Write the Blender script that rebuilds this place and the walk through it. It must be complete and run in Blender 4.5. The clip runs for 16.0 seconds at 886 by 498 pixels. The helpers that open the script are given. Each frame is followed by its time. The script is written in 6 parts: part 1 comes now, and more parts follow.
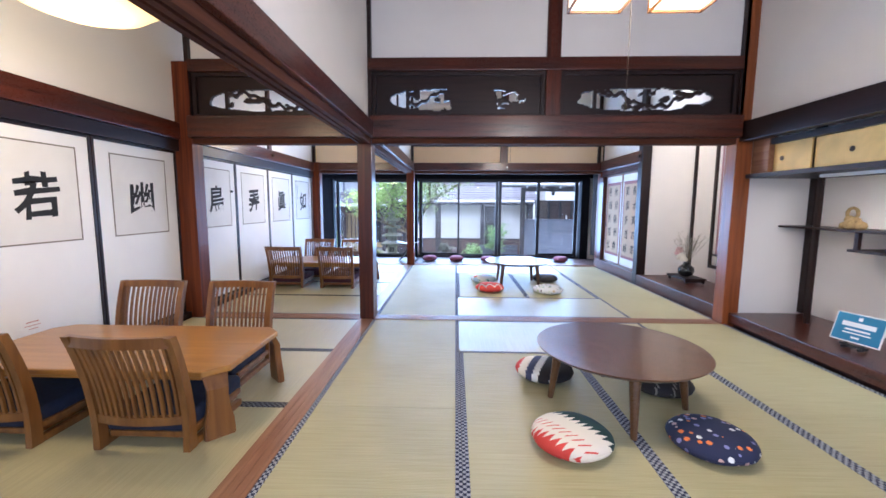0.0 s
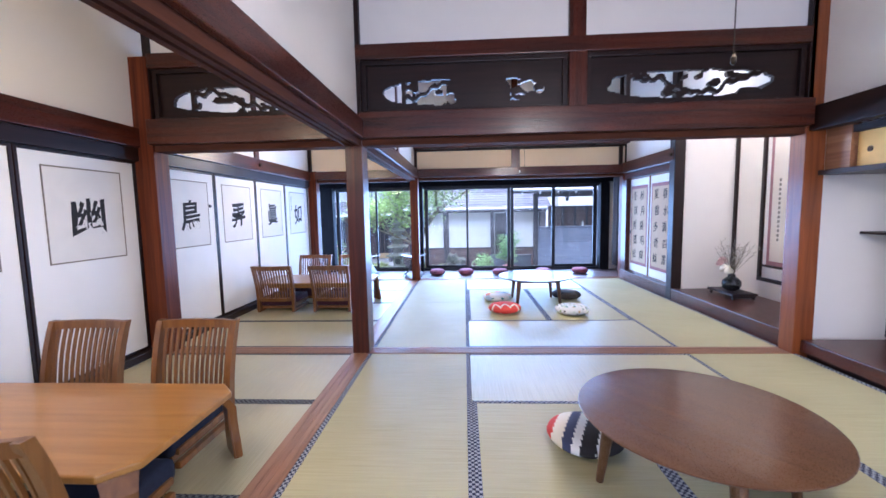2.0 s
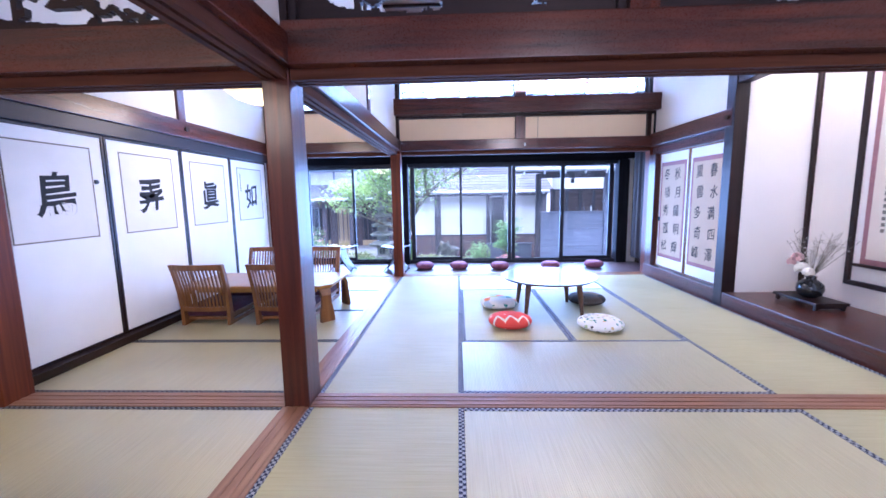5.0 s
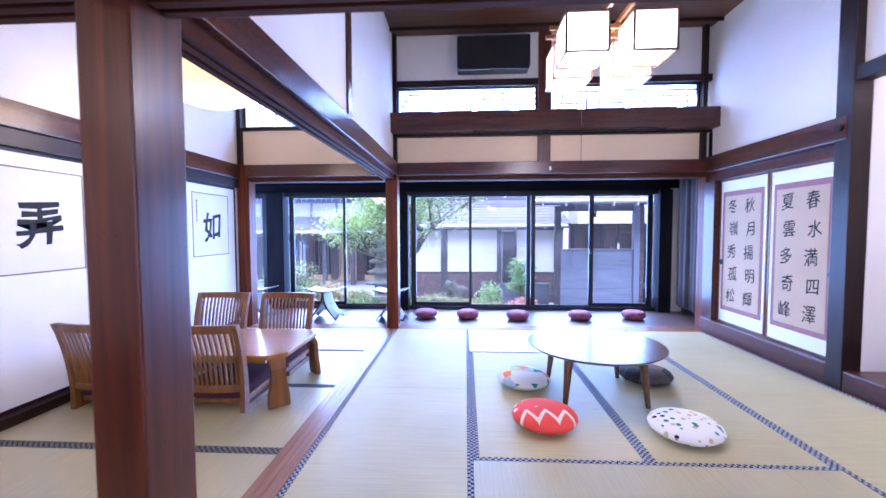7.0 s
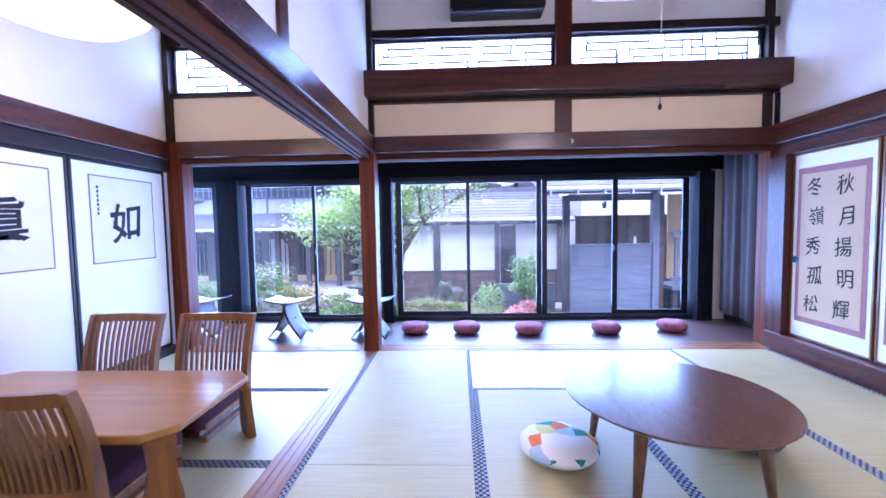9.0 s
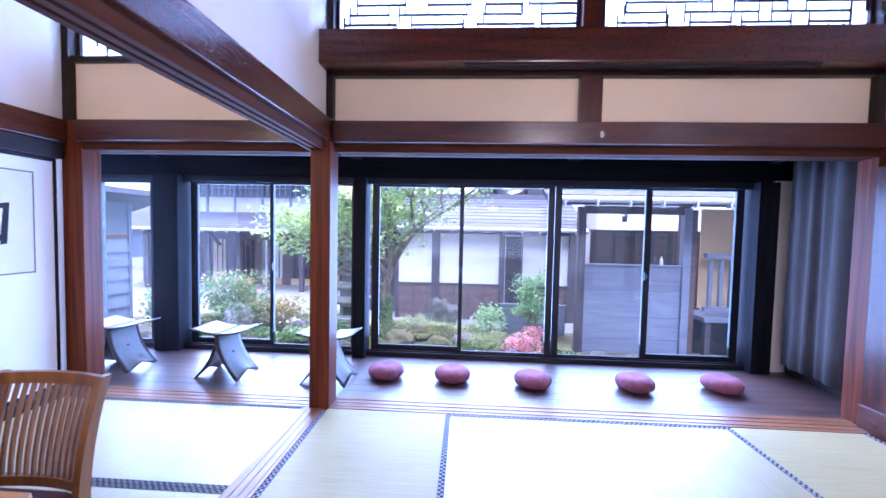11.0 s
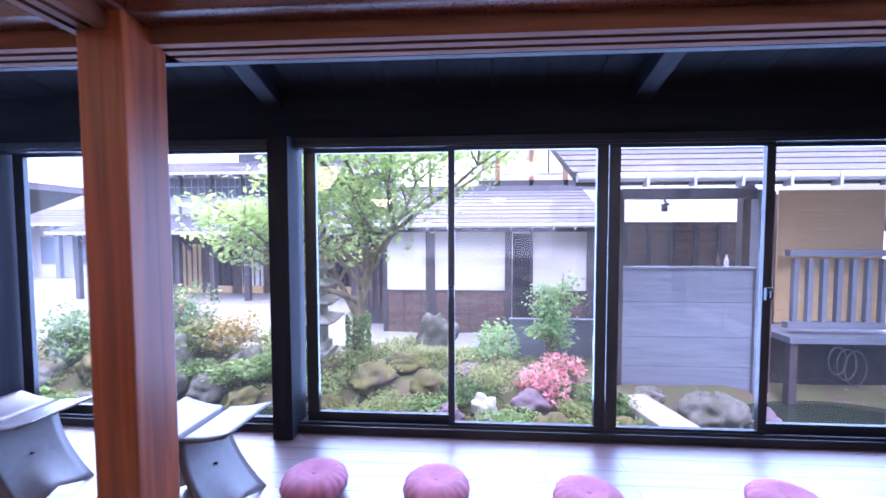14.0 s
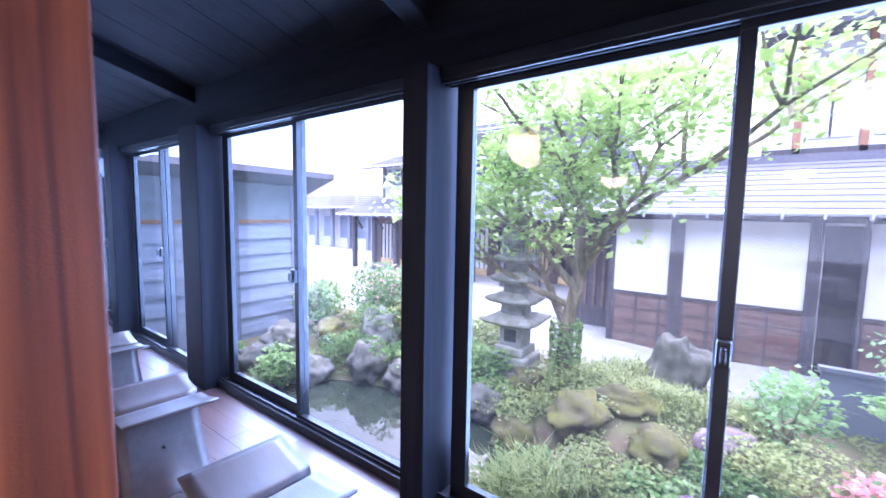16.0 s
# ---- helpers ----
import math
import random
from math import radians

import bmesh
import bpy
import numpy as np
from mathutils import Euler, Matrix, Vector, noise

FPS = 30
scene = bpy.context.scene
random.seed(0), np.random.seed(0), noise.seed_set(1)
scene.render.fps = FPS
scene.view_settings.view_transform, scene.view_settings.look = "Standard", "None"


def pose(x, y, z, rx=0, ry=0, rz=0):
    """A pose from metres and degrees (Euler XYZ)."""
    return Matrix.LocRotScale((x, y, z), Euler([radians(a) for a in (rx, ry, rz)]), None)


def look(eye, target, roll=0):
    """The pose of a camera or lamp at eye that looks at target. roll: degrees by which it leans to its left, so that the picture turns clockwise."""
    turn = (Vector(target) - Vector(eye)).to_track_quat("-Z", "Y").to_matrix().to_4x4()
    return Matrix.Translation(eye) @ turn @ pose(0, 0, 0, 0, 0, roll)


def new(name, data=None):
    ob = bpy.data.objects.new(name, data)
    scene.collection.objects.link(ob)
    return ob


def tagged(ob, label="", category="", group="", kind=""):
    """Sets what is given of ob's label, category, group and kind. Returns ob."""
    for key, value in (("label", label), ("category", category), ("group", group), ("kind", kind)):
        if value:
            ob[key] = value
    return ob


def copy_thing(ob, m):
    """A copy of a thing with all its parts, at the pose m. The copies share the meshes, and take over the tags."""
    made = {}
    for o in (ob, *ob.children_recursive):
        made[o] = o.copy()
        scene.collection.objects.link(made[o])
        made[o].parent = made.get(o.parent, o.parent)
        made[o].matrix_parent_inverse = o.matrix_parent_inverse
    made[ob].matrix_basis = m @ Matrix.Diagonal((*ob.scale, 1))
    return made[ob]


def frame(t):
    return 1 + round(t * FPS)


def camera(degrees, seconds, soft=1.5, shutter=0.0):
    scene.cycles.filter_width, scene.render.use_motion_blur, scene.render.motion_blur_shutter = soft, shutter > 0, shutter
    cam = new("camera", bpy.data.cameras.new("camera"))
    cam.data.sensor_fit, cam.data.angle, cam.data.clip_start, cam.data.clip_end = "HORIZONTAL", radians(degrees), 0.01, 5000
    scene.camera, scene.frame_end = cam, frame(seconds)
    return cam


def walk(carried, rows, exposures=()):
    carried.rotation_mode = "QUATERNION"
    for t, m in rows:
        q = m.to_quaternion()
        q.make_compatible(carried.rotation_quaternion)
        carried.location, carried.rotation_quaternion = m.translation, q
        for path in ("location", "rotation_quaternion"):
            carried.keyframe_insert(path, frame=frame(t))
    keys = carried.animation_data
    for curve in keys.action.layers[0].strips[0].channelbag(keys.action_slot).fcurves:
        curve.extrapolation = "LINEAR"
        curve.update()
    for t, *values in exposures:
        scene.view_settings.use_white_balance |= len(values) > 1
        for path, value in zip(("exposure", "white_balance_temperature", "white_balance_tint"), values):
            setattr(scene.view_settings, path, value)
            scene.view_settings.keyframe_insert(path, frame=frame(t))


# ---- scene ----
cam = camera(96.1, 16.0, 1.6, 0.35)
METRES, EYE, TILT, LEAN, TURN = 7.6, 1.19, 0.0, 0.0, 2.2
EXPOSURES = ((0, 1.47, 5080, 18), (2, 1.55, 4850, 22), (3.5, 1.7, 4520, 25), (6, 1.78, 4640, 34), (8.5, 1.66, 4680, 36), (12.5, 1.7, 4880, 37), (14.5, 1.8, 5180, 38), (16, 1.95, 5050, 35))
PATH = [
    (0, (-0.041, -0.032, 1.158), (-0.101, 1.954, 0.935), 0.3),
    (0.5, (-0.053, 0.1, 1.153), (-0.165, 2.083, 0.924), 0.0),
    (1, (-0.042, 0.226, 1.16), (-0.182, 2.211, 0.956), 0.7),
    (1.5, (-0.053, 0.403, 1.165), (-0.173, 2.389, 0.96), 0.3),
    (2, (-0.033, 0.608, 1.191), (-0.141, 2.597, 1.005), -1.1),
    (2.5, (-0.007, 0.782, 1.186), (-0.185, 2.765, 1.001), -1.2),
    (3, (0.017, 0.967, 1.208), (-0.132, 2.959, 1.101), -0.4),
    (3.5, (0.006, 1.152, 1.192), (-0.062, 3.147, 1.074), 0.1),
    (3.7, (-0.036, 1.204, 1.188), (-0.07, 3.199, 1.043), 0.4),
    (5.8, (-0.015, 2.271, 1.132), (-0.142, 4.249, 0.862), -2.4),
    (6, (-0.04, 2.37, 1.146), (-0.227, 4.347, 0.905), -1.4),
    (6.5, (-0.012, 2.632, 1.165), (-0.297, 4.605, 0.995), -0.2),
    (7, (-0.038, 2.916, 1.152), (-0.151, 4.91, 1.057), -0.2),
    (7.5, (-0.092, 3.175, 1.137), (-0.257, 5.166, 1.042), -0.8),
    (8, (-0.105, 3.465, 1.173), (-0.339, 5.445, 1.004), 0.1),
    (8.5, (-0.109, 3.725, 1.159), (-0.206, 5.721, 1.073), -0.1),
    (8.7, (-0.104, 3.812, 1.123), (-0.183, 5.807, 1.005), -1.0),
    (10.8, (0.072, 4.824, 1.217), (-0.001, 6.821, 1.137), 0.5),
    (11, (0.079, 4.906, 1.221), (-0.038, 6.9, 1.127), 1.2),
    (11.5, (0.064, 5.173, 1.215), (0.045, 7.169, 1.098), 0.2),
    (12, (0.034, 5.433, 1.191), (-0.015, 7.424, 1.001), -0.6),
    (12.5, (0.038, 5.705, 1.202), (-0.11, 7.696, 1.092), 0.2),
    (13, (0.031, 5.959, 1.196), (0.109, 7.953, 1.057), 1.0),
    (13.5, (0.052, 6.199, 1.172), (0.063, 8.192, 1.003), -1.1),
    (14, (0.127, 6.426, 1.182), (0.0, 8.42, 1.086), -0.1),
    (14.5, (0.157, 6.675, 1.171), (0.111, 8.669, 1.018), 1.0),
    (15, (0.135, 6.922, 1.169), (-0.339, 8.857, 0.993), -0.9),
    (15.5, (0.102, 7.194, 1.187), (-0.904, 8.916, 1.04), 1.4),
    (16, (0.032, 7.441, 1.175), (-1.139, 9.053, 0.998), 1.0),
]
walk(cam, [(t, look(eye, target, roll)) for t, eye, target, roll in PATH], EXPOSURES)

# ---- world, sun, lamps ----
world = bpy.data.worlds.new("sky")
scene.world = world
world.use_nodes = True
wn = world.node_tree
sky = wn.nodes.new("ShaderNodeTexSky")
sky.sky_type = "NISHITA"
sky.sun_disc = False
sky.sun_elevation, sky.sun_rotation = radians(52), radians(-20)
sky.air_density, sky.dust_density, sky.ozone_density = 1.0, 6.0, 1.0
wn.links.new(sky.outputs[0], wn.nodes["Background"].inputs[0])
wn.nodes["Background"].inputs[1].default_value = 0.15


def lamp(name, kind, energy, m, color=(1, 1, 1), **kw):
    data = bpy.data.lights.new(name, kind)
    data.energy, data.color = energy, color
    if kind == "SUN":
        data.angle = kw["angle"]
    if kind == "AREA":
        data.shape, data.size, data.size_y = "RECTANGLE", kw["size"], kw["size_y"]
    if kind == "POINT":
        data.shadow_soft_size = kw["size"]
    ob = new(name, data)
    ob.matrix_world = m
    return ob


lamp("sun", "SUN", 4.4, look((0, 0, 20), (-3, 10, 0)), (1, 0.96, 0.9), angle=radians(70))
DAY = (0.54, 0.75, 1.0)
lamp("window_daylight", "AREA", 64, look((0.87, 8.8, 0.95), (0.87, 5, 0.75)), DAY, size=3.5, size_y=1.6)
lamp("window_daylight", "AREA", 34, look((-1.85, 8.8, 0.95), (-1.85, 5, 0.75)), DAY, size=1.7, size_y=1.6)
lamp("window_daylight", "AREA", 30, look((-3.6, 8.8, 0.95), (-3.6, 5, 0.75)), DAY, size=1.4, size_y=1.6)
lamp("window_daylight", "AREA", 14, look((-4.95, 8.8, 0.95), (-4.95, 5, 0.75)), DAY, size=0.8, size_y=1.6)
lamp("clerestory_daylight", "AREA", 28, look((0.87, 7.8, 2.65), (0.87, 4, 1.6)), DAY, size=3.2, size_y=0.3)
lamp("clerestory_daylight", "AREA", 12, look((-1.85, 7.8, 2.58), (-1.85, 4, 1.6)), DAY, size=1.5, size_y=0.36)
# added fill lamp behind the viewpoint, the south wall there has no window
lamp("rear_fill", "AREA", 30, look((0.5, -1.55, 1.4), (0.5, 3, 1.2)), (0.95, 0.96, 1.0), size=4.5, size_y=2.2)

# ---- materials ----


def material(name, color=(0.5, 0.5, 0.5), rough=0.5, metal=0.0, vary=0.25, scale=(8, 8, 8), fine=60.0, bump=0.1, coat=0.0, color2=None, rand=0.0, detail=5.0, spec=0.5):
    m = bpy.data.materials.new(name)
    m.use_nodes = True
    n, l = m.node_tree.nodes, m.node_tree.links
    p = n["Principled BSDF"]
    p.inputs["Roughness"].default_value, p.inputs["Metallic"].default_value = rough, metal
    p.inputs["Coat Weight"].default_value = coat
    p.inputs["Coat Roughness"].default_value = 0.12
    p.inputs["Specular IOR Level"].default_value = spec
    tc = n.new("ShaderNodeTexCoord")
    mp = n.new("ShaderNodeMapping")
    mp.inputs["Scale"].default_value = scale
    l.new(tc.outputs["Object"], mp.inputs[0])
    src = mp.outputs[0]
    a = n.new("ShaderNodeTexNoise")
    a.inputs["Scale"].default_value, a.inputs["Detail"].default_value = 1.0, detail
    a.inputs["Distortion"].default_value = 0.6
    l.new(src, a.inputs["Vector"])
    b = n.new("ShaderNodeTexNoise")
    b.inputs["Scale"].default_value, b.inputs["Detail"].default_value = fine, 3.0
    l.new(tc.outputs["Object"], b.inputs["Vector"])
    r = n.new("ShaderNodeValToRGB")
    c2 = color2 or tuple(c * (1 - vary) for c in color)
    r.color_ramp.elements[0].position, r.color_ramp.elements[1].position = 0.3, 0.7
    r.color_ramp.elements[0].color, r.color_ramp.elements[1].color = (*c2, 1), (*color, 1)
    l.new(a.outputs[0], r.inputs[0])
    out = r.outputs[0]
    if rand:
        oi = n.new("ShaderNodeObjectInfo")
        mr = n.new("ShaderNodeMapRange")
        mr.inputs[3].default_value, mr.inputs[4].default_value = 1 - rand, 1 + rand
        l.new(oi.outputs["Random"], mr.inputs[0])
        hs = n.new("ShaderNodeHueSaturation")
        l.new(mr.outputs[0], hs.inputs["Value"])
        l.new(out, hs.inputs["Color"])
        out = hs.outputs[0]
    l.new(out, p.inputs["Base Color"])
    mixh = n.new("ShaderNodeMath")
    mixh.operation = "ADD"
    l.new(a.outputs[0], mixh.inputs[0])
    l.new(b.outputs[0], mixh.inputs[1])
    bu = n.new("ShaderNodeBump")
    bu.inputs["Strength"].default_value, bu.inputs["Distance"].default_value = bump, 0.004
    l.new(mixh.outputs[0], bu.inputs["Height"])
    l.new(bu.outputs[0], p.inputs["Normal"])
    rr = n.new("ShaderNodeMapRange")
    rr.inputs[3].default_value, rr.inputs[4].default_value = max(0.03, rough - 0.08), min(1, rough + 0.1)
    l.new(b.outputs[0], rr.inputs[0])
    l.new(rr.outputs[0], p.inputs["Roughness"])
    return m


def wood(name, c, c2, axis, rough=0.36, coat=0.10, bump=0.06, rand=0.0, spec=0.5):
    s = [26, 26, 26]
    s["xyz".index(axis)] = 1.6
    return material(name, c, rough, 0, 0, s, 220, bump, coat, c2, rand, 5.0, spec)


RED, RED2 = (0.092, 0.019, 0.007), (0.026, 0.006, 0.003)
WX, WY, WZ = (wood("red_brown_wood_" + a, RED, RED2, a, 0.28) for a in "xyz")
DX, DY, DZ = (wood("dark_wood_" + a, (0.022, 0.008, 0.006), (0.009, 0.004, 0.003), a, 0.42, 0.04, 0.06, 0.0, 0.35) for a in "xyz")
POST = material("worn_post_wood", (0.17, 0.040, 0.010), 0.42, 0, 0, (30, 30, 1.1), 220, 0.12, 0.03, (0.062, 0.013, 0.005), 0, 9.0, 0.2)
SILLX, SILLY = (wood("sill_wood_" + a, (0.34, 0.17, 0.085), (0.20, 0.085, 0.04), a, 0.38) for a in "xy")
BLACKX, BLACKY, BLACKZ = (wood("black_stained_wood_" + a, (0.013, 0.0135, 0.018), (0.006, 0.006, 0.009), a, 0.62, 0.0, 0.06, 0.0, 0.10) for a in "xyz")
KAMX, KAMY = (wood("matt_grooved_wood_" + a, (0.10, 0.036, 0.018), (0.05, 0.017, 0.009), a, 0.8, 0.0, 0.05, 0.0, 0.12) for a in "xy")
ENG = wood("veranda_board_wood", (0.085, 0.045, 0.042), (0.045, 0.024, 0.023), "x", 0.42, 0.6, 0.012, 0.18, 0.8)
ENG.node_tree.nodes["Principled BSDF"].inputs["Coat Roughness"].default_value = 0.32
PLASTER = material("white_plaster", (0.86, 0.83, 0.79), 0.9, 0, 0.05, (1.5, 1.5, 1.5), 320, 0.12)
PAPER = material("white_fusuma_paper", (0.88, 0.88, 0.88), 0.8, 0, 0.04, (3, 3, 3), 260, 0.06)
CEIL = wood("ceiling_board_wood", (0.13, 0.058, 0.03), (0.07, 0.03, 0.016), "x", 0.5, 0.0)
# white plaster with the warm light on the north band put into its colour
PLASTER_WARM = material("warm_lit_white_plaster", (0.87, 0.69, 0.46), 0.9, 0, 0.06, (1.5, 1.5, 1.5), 320, 0.12)
INK = material("black_ink", (0.02, 0.02, 0.022), 0.8, 0, 0.4, (40, 40, 40), 200, 0.02)
GREYLINE = material("grey_brown_border", (0.26, 0.23, 0.19), 0.8, 0, 0.5, (60, 60, 60), 200, 0.02)
CHAIRW = wood("orange_brown_chair_wood", (0.235, 0.100, 0.02), (0.135, 0.05, 0.011), "z", 0.3, 0.3)
TABLEW = wood("honey_table_wood", (0.42, 0.205, 0.038), (0.31, 0.14, 0.022), "x", 0.3, 0.35)
WALNUT = wood("walnut_wood", (0.125, 0.060, 0.024), (0.08, 0.035, 0.014), "y", 0.28, 0.35)
NAVY = material("navy_cloth", (0.012, 0.018, 0.045), 0.95, 0, 0.3, (30, 30, 30), 600, 0.2)
PURPLE = material("dark_purple_cloth", (0.06, 0.016, 0.032), 0.95, 0, 0.3, (30, 30, 30), 600, 0.2)
MAUVE = material("mauve_cloth", (0.27, 0.085, 0.135), 0.8, 0, 0.25, (20, 20, 20), 500, 0.25)
BLACKP = material("black_plastic", (0.012, 0.013, 0.016), 0.35, 0, 0.3, (20, 20, 20), 300, 0.03)
BLACKM = material("black_aluminium", (0.016, 0.018, 0.024), 0.35, 0.3, 0.3, (10, 10, 10), 200, 0.04)
BRASS = material("dark_bronze", (0.05, 0.035, 0.02), 0.4, 0.8, 0.4, (60, 60, 60), 200, 0.05)
GOLD = material("gold_leaf_paper", (0.86, 0.60, 0.20), 0.5, 0.15, 0.2, (6, 6, 6), 200, 0.06)
SEATSHELL = wood("dark_plywood", (0.042, 0.028, 0.027), (0.026, 0.017, 0.016), "x", 0.4, 0.05)
GUTTERM = material("pale_zinc", (0.6, 0.6, 0.62), 0.35, 0.6, 0.2, (60, 60, 60), 200, 0.03)


def ramp_material(name, base, rough=0.8):
    m = bpy.data.materials.new(name)
    m.use_nodes = True
    p = m.node_tree.nodes["Principled BSDF"]
    p.inputs["Roughness"].default_value = rough
    p.inputs["Base Color"].default_value = (*base, 1)
    return m, m.node_tree.nodes, m.node_tree.links, p


def tatami(name, along):
    """Woven rush: fine ribs across the mat's length, colour drifting from mat to mat."""
    m, n, l, p = ramp_material(name, (0.5, 0.5, 0.3), 0.36 if along == "x" else 0.5)
    tc = n.new("ShaderNodeTexCoord")
    w = n.new("ShaderNodeTexWave")
    w.bands_direction = "X" if along == "x" else "Y"
    w.inputs["Scale"].default_value, w.inputs["Distortion"].default_value = 34, 0.4
    l.new(tc.outputs["Object"], w.inputs["Vector"])
    a = n.new("ShaderNodeTexNoise")
    mp = n.new("ShaderNodeMapping")
    mp.inputs["Scale"].default_value = (3, 120, 1) if along == "y" else (120, 3, 1)
    l.new(tc.outputs["Object"], mp.inputs[0])
    l.new(mp.outputs[0], a.inputs["Vector"])
    a.inputs["Scale"].default_value, a.inputs["Detail"].default_value = 1, 4
    big = n.new("ShaderNodeTexNoise")
    big.inputs["Scale"].default_value = 1.7
    l.new(tc.outputs["Object"], big.inputs["Vector"])
    ad = n.new("ShaderNodeMath")
    ad.operation = "MULTIPLY_ADD"
    ad.inputs[1].default_value = 0.6
    l.new(a.outputs[0], ad.inputs[0])
    mu = n.new("ShaderNodeMath")
    mu.operation = "MULTIPLY"
    mu.inputs[1].default_value = 0.4
    l.new(big.outputs[0], mu.inputs[0])
    l.new(mu.outputs[0], ad.inputs[2])
    r = n.new("ShaderNodeValToRGB")
    r.color_ramp.elements[0].position, r.color_ramp.elements[1].position = 0.3, 0.7
    r.color_ramp.elements[0].color, r.color_ramp.elements[1].color = (0.40, 0.36, 0.18, 1), (0.54, 0.50, 0.28, 1)
    l.new(ad.outputs[0], r.inputs[0])
    oi = n.new("ShaderNodeObjectInfo")
    mr = n.new("ShaderNodeMapRange")
    mr.inputs[3].default_value, mr.inputs[4].default_value = 0.94, 1.06
    l.new(oi.outputs["Random"], mr.inputs[0])
    hs = n.new("ShaderNodeHueSaturation")
    l.new(mr.outputs[0], hs.inputs["Value"])
    l.new(r.outputs[0], hs.inputs["Color"])
    l.new(hs.outputs[0], p.inputs["Base Color"])
    p.inputs["Specular IOR Level"].default_value = 0.9 if along == "x" else 0.4
    if along == "x":
        p.inputs["Coat Weight"].default_value, p.inputs["Coat Roughness"].default_value = 0.55, 0.38
    bu = n.new("ShaderNodeBump")
    bu.inputs["Strength"].default_value, bu.inputs["Distance"].default_value = 0.35, 0.002
    l.new(w.outputs[0], bu.inputs["Height"])
    l.new(bu.outputs[0], p.inputs["Normal"])
    return m


TAT_X, TAT_Y = tatami("tatami_rush_x", "x"), tatami("tatami_rush_y", "y")


def checked(name, c1, c2):
    """Woven edge cloth with small checks."""
    m, n, l, p = ramp_material(name, c1, 0.85)
    tc = n.new("ShaderNodeTexCoord")
    k = n.new("ShaderNodeTexChecker")
    k.inputs["Scale"].default_value = 66
    k.inputs["Color1"].default_value, k.inputs["Color2"].default_value = (*c1, 1), (*c2, 1)
    l.new(tc.outputs["Object"], k.inputs["Vector"])
    l.new(k.outputs[0], p.inputs["Base Color"])
    return m


HERI_BLUE = checked("blue_white_edge_cloth", (0.013, 0.018, 0.055), (0.36, 0.38, 0.42))
HERI_DARK = checked("dark_edge_cloth", (0.018, 0.02, 0.03), (0.17, 0.18, 0.18))


def glow(name, color, strength):
    m = bpy.data.materials.new(name)
    m.use_nodes = True
    p = m.node_tree.nodes["Principled BSDF"]
    p.inputs["Base Color"].default_value = (*color, 1)
    p.inputs["Emission Color"].default_value = (*color, 1)
    p.inputs["Emission Strength"].default_value = strength
    return m


LAMPPAPER = glow("lit_lamp_paper", (1.0, 0.86, 0.62), 1.25)
LAMPYELLOW = glow("lit_yellow_lamp_shade", (1.0, 0.72, 0.25), 0.34)
SHOJI = bpy.data.materials.new("shoji_paper")
SHOJI.use_nodes = True
sn = SHOJI.node_tree
tr = sn.nodes.new("ShaderNodeBsdfTranslucent")
tr.inputs[0].default_value = (0.93, 0.94, 0.96, 1)
mx = sn.nodes.new("ShaderNodeMixShader")
mx.inputs[0].default_value = 0.15
sn.nodes["Principled BSDF"].inputs["Base Color"].default_value = (0.9, 0.9, 0.9, 1)
sn.links.new(tr.outputs[0], mx.inputs[1])
sn.links.new(sn.nodes["Principled BSDF"].outputs[0], mx.inputs[2])
sn.links.new(mx.outputs[0], sn.nodes["Material Output"].inputs[0])

GLASS = bpy.data.materials.new("window_glass")
GLASS.use_nodes = True
gn = GLASS.node_tree
gt = gn.nodes.new("ShaderNodeBsdfTransparent")
gt.inputs[0].default_value = (0.95, 0.97, 0.98, 1)
gg = gn.nodes.new("ShaderNodeBsdfGlossy")
gg.inputs["Roughness"].default_value = 0.02
gm = gn.nodes.new("ShaderNodeMixShader")
gm.inputs[0].default_value = 0.03
gn.links.new(gt.outputs[0], gm.inputs[1])
gn.links.new(gg.outputs[0], gm.inputs[2])
# faint translucent mix puts a veil of glare into the glass itself
gf = gn.nodes.new("ShaderNodeBsdfTranslucent")
gf.inputs[0].default_value = (0.95, 0.90, 0.84, 1)
gd = gn.nodes.new("ShaderNodeTexNoise")
gd.inputs["Scale"].default_value = 1.3
gr_ = gn.nodes.new("ShaderNodeMapRange")
gr_.inputs[3].default_value, gr_.inputs[4].default_value = 0.0008, 0.0026
gx_ = gn.nodes.new("ShaderNodeMixShader")
gn.links.new(gd.outputs[0], gr_.inputs[0])
gn.links.new(gr_.outputs[0], gx_.inputs[0])
gn.links.new(gm.outputs[0], gx_.inputs[1])
gn.links.new(gf.outputs[0], gx_.inputs[2])
gn.links.new(gx_.outputs[0], gn.nodes["Material Output"].inputs[0])

# ---- mesh helpers ----


def box(bm, x0, x1, y0, y1, z0, z1, bevel=0.0, m=None):
    r = bmesh.ops.create_cube(bm, size=1.0)
    vs = r["verts"]
    for v in vs:
        v.co = Vector(((x0 + x1) / 2 + v.co.x * (x1 - x0), (y0 + y1) / 2 + v.co.y * (y1 - y0), (z0 + z1) / 2 + v.co.z * (z1 - z0)))
    if m is not None:
        bmesh.ops.transform(bm, matrix=m, verts=vs)
    if bevel:
        es = list({e for v in vs for e in v.link_edges})
        bmesh.ops.bevel(bm, geom=es, offset=bevel, segments=2, affect="EDGES", profile=0.6)
    return bm


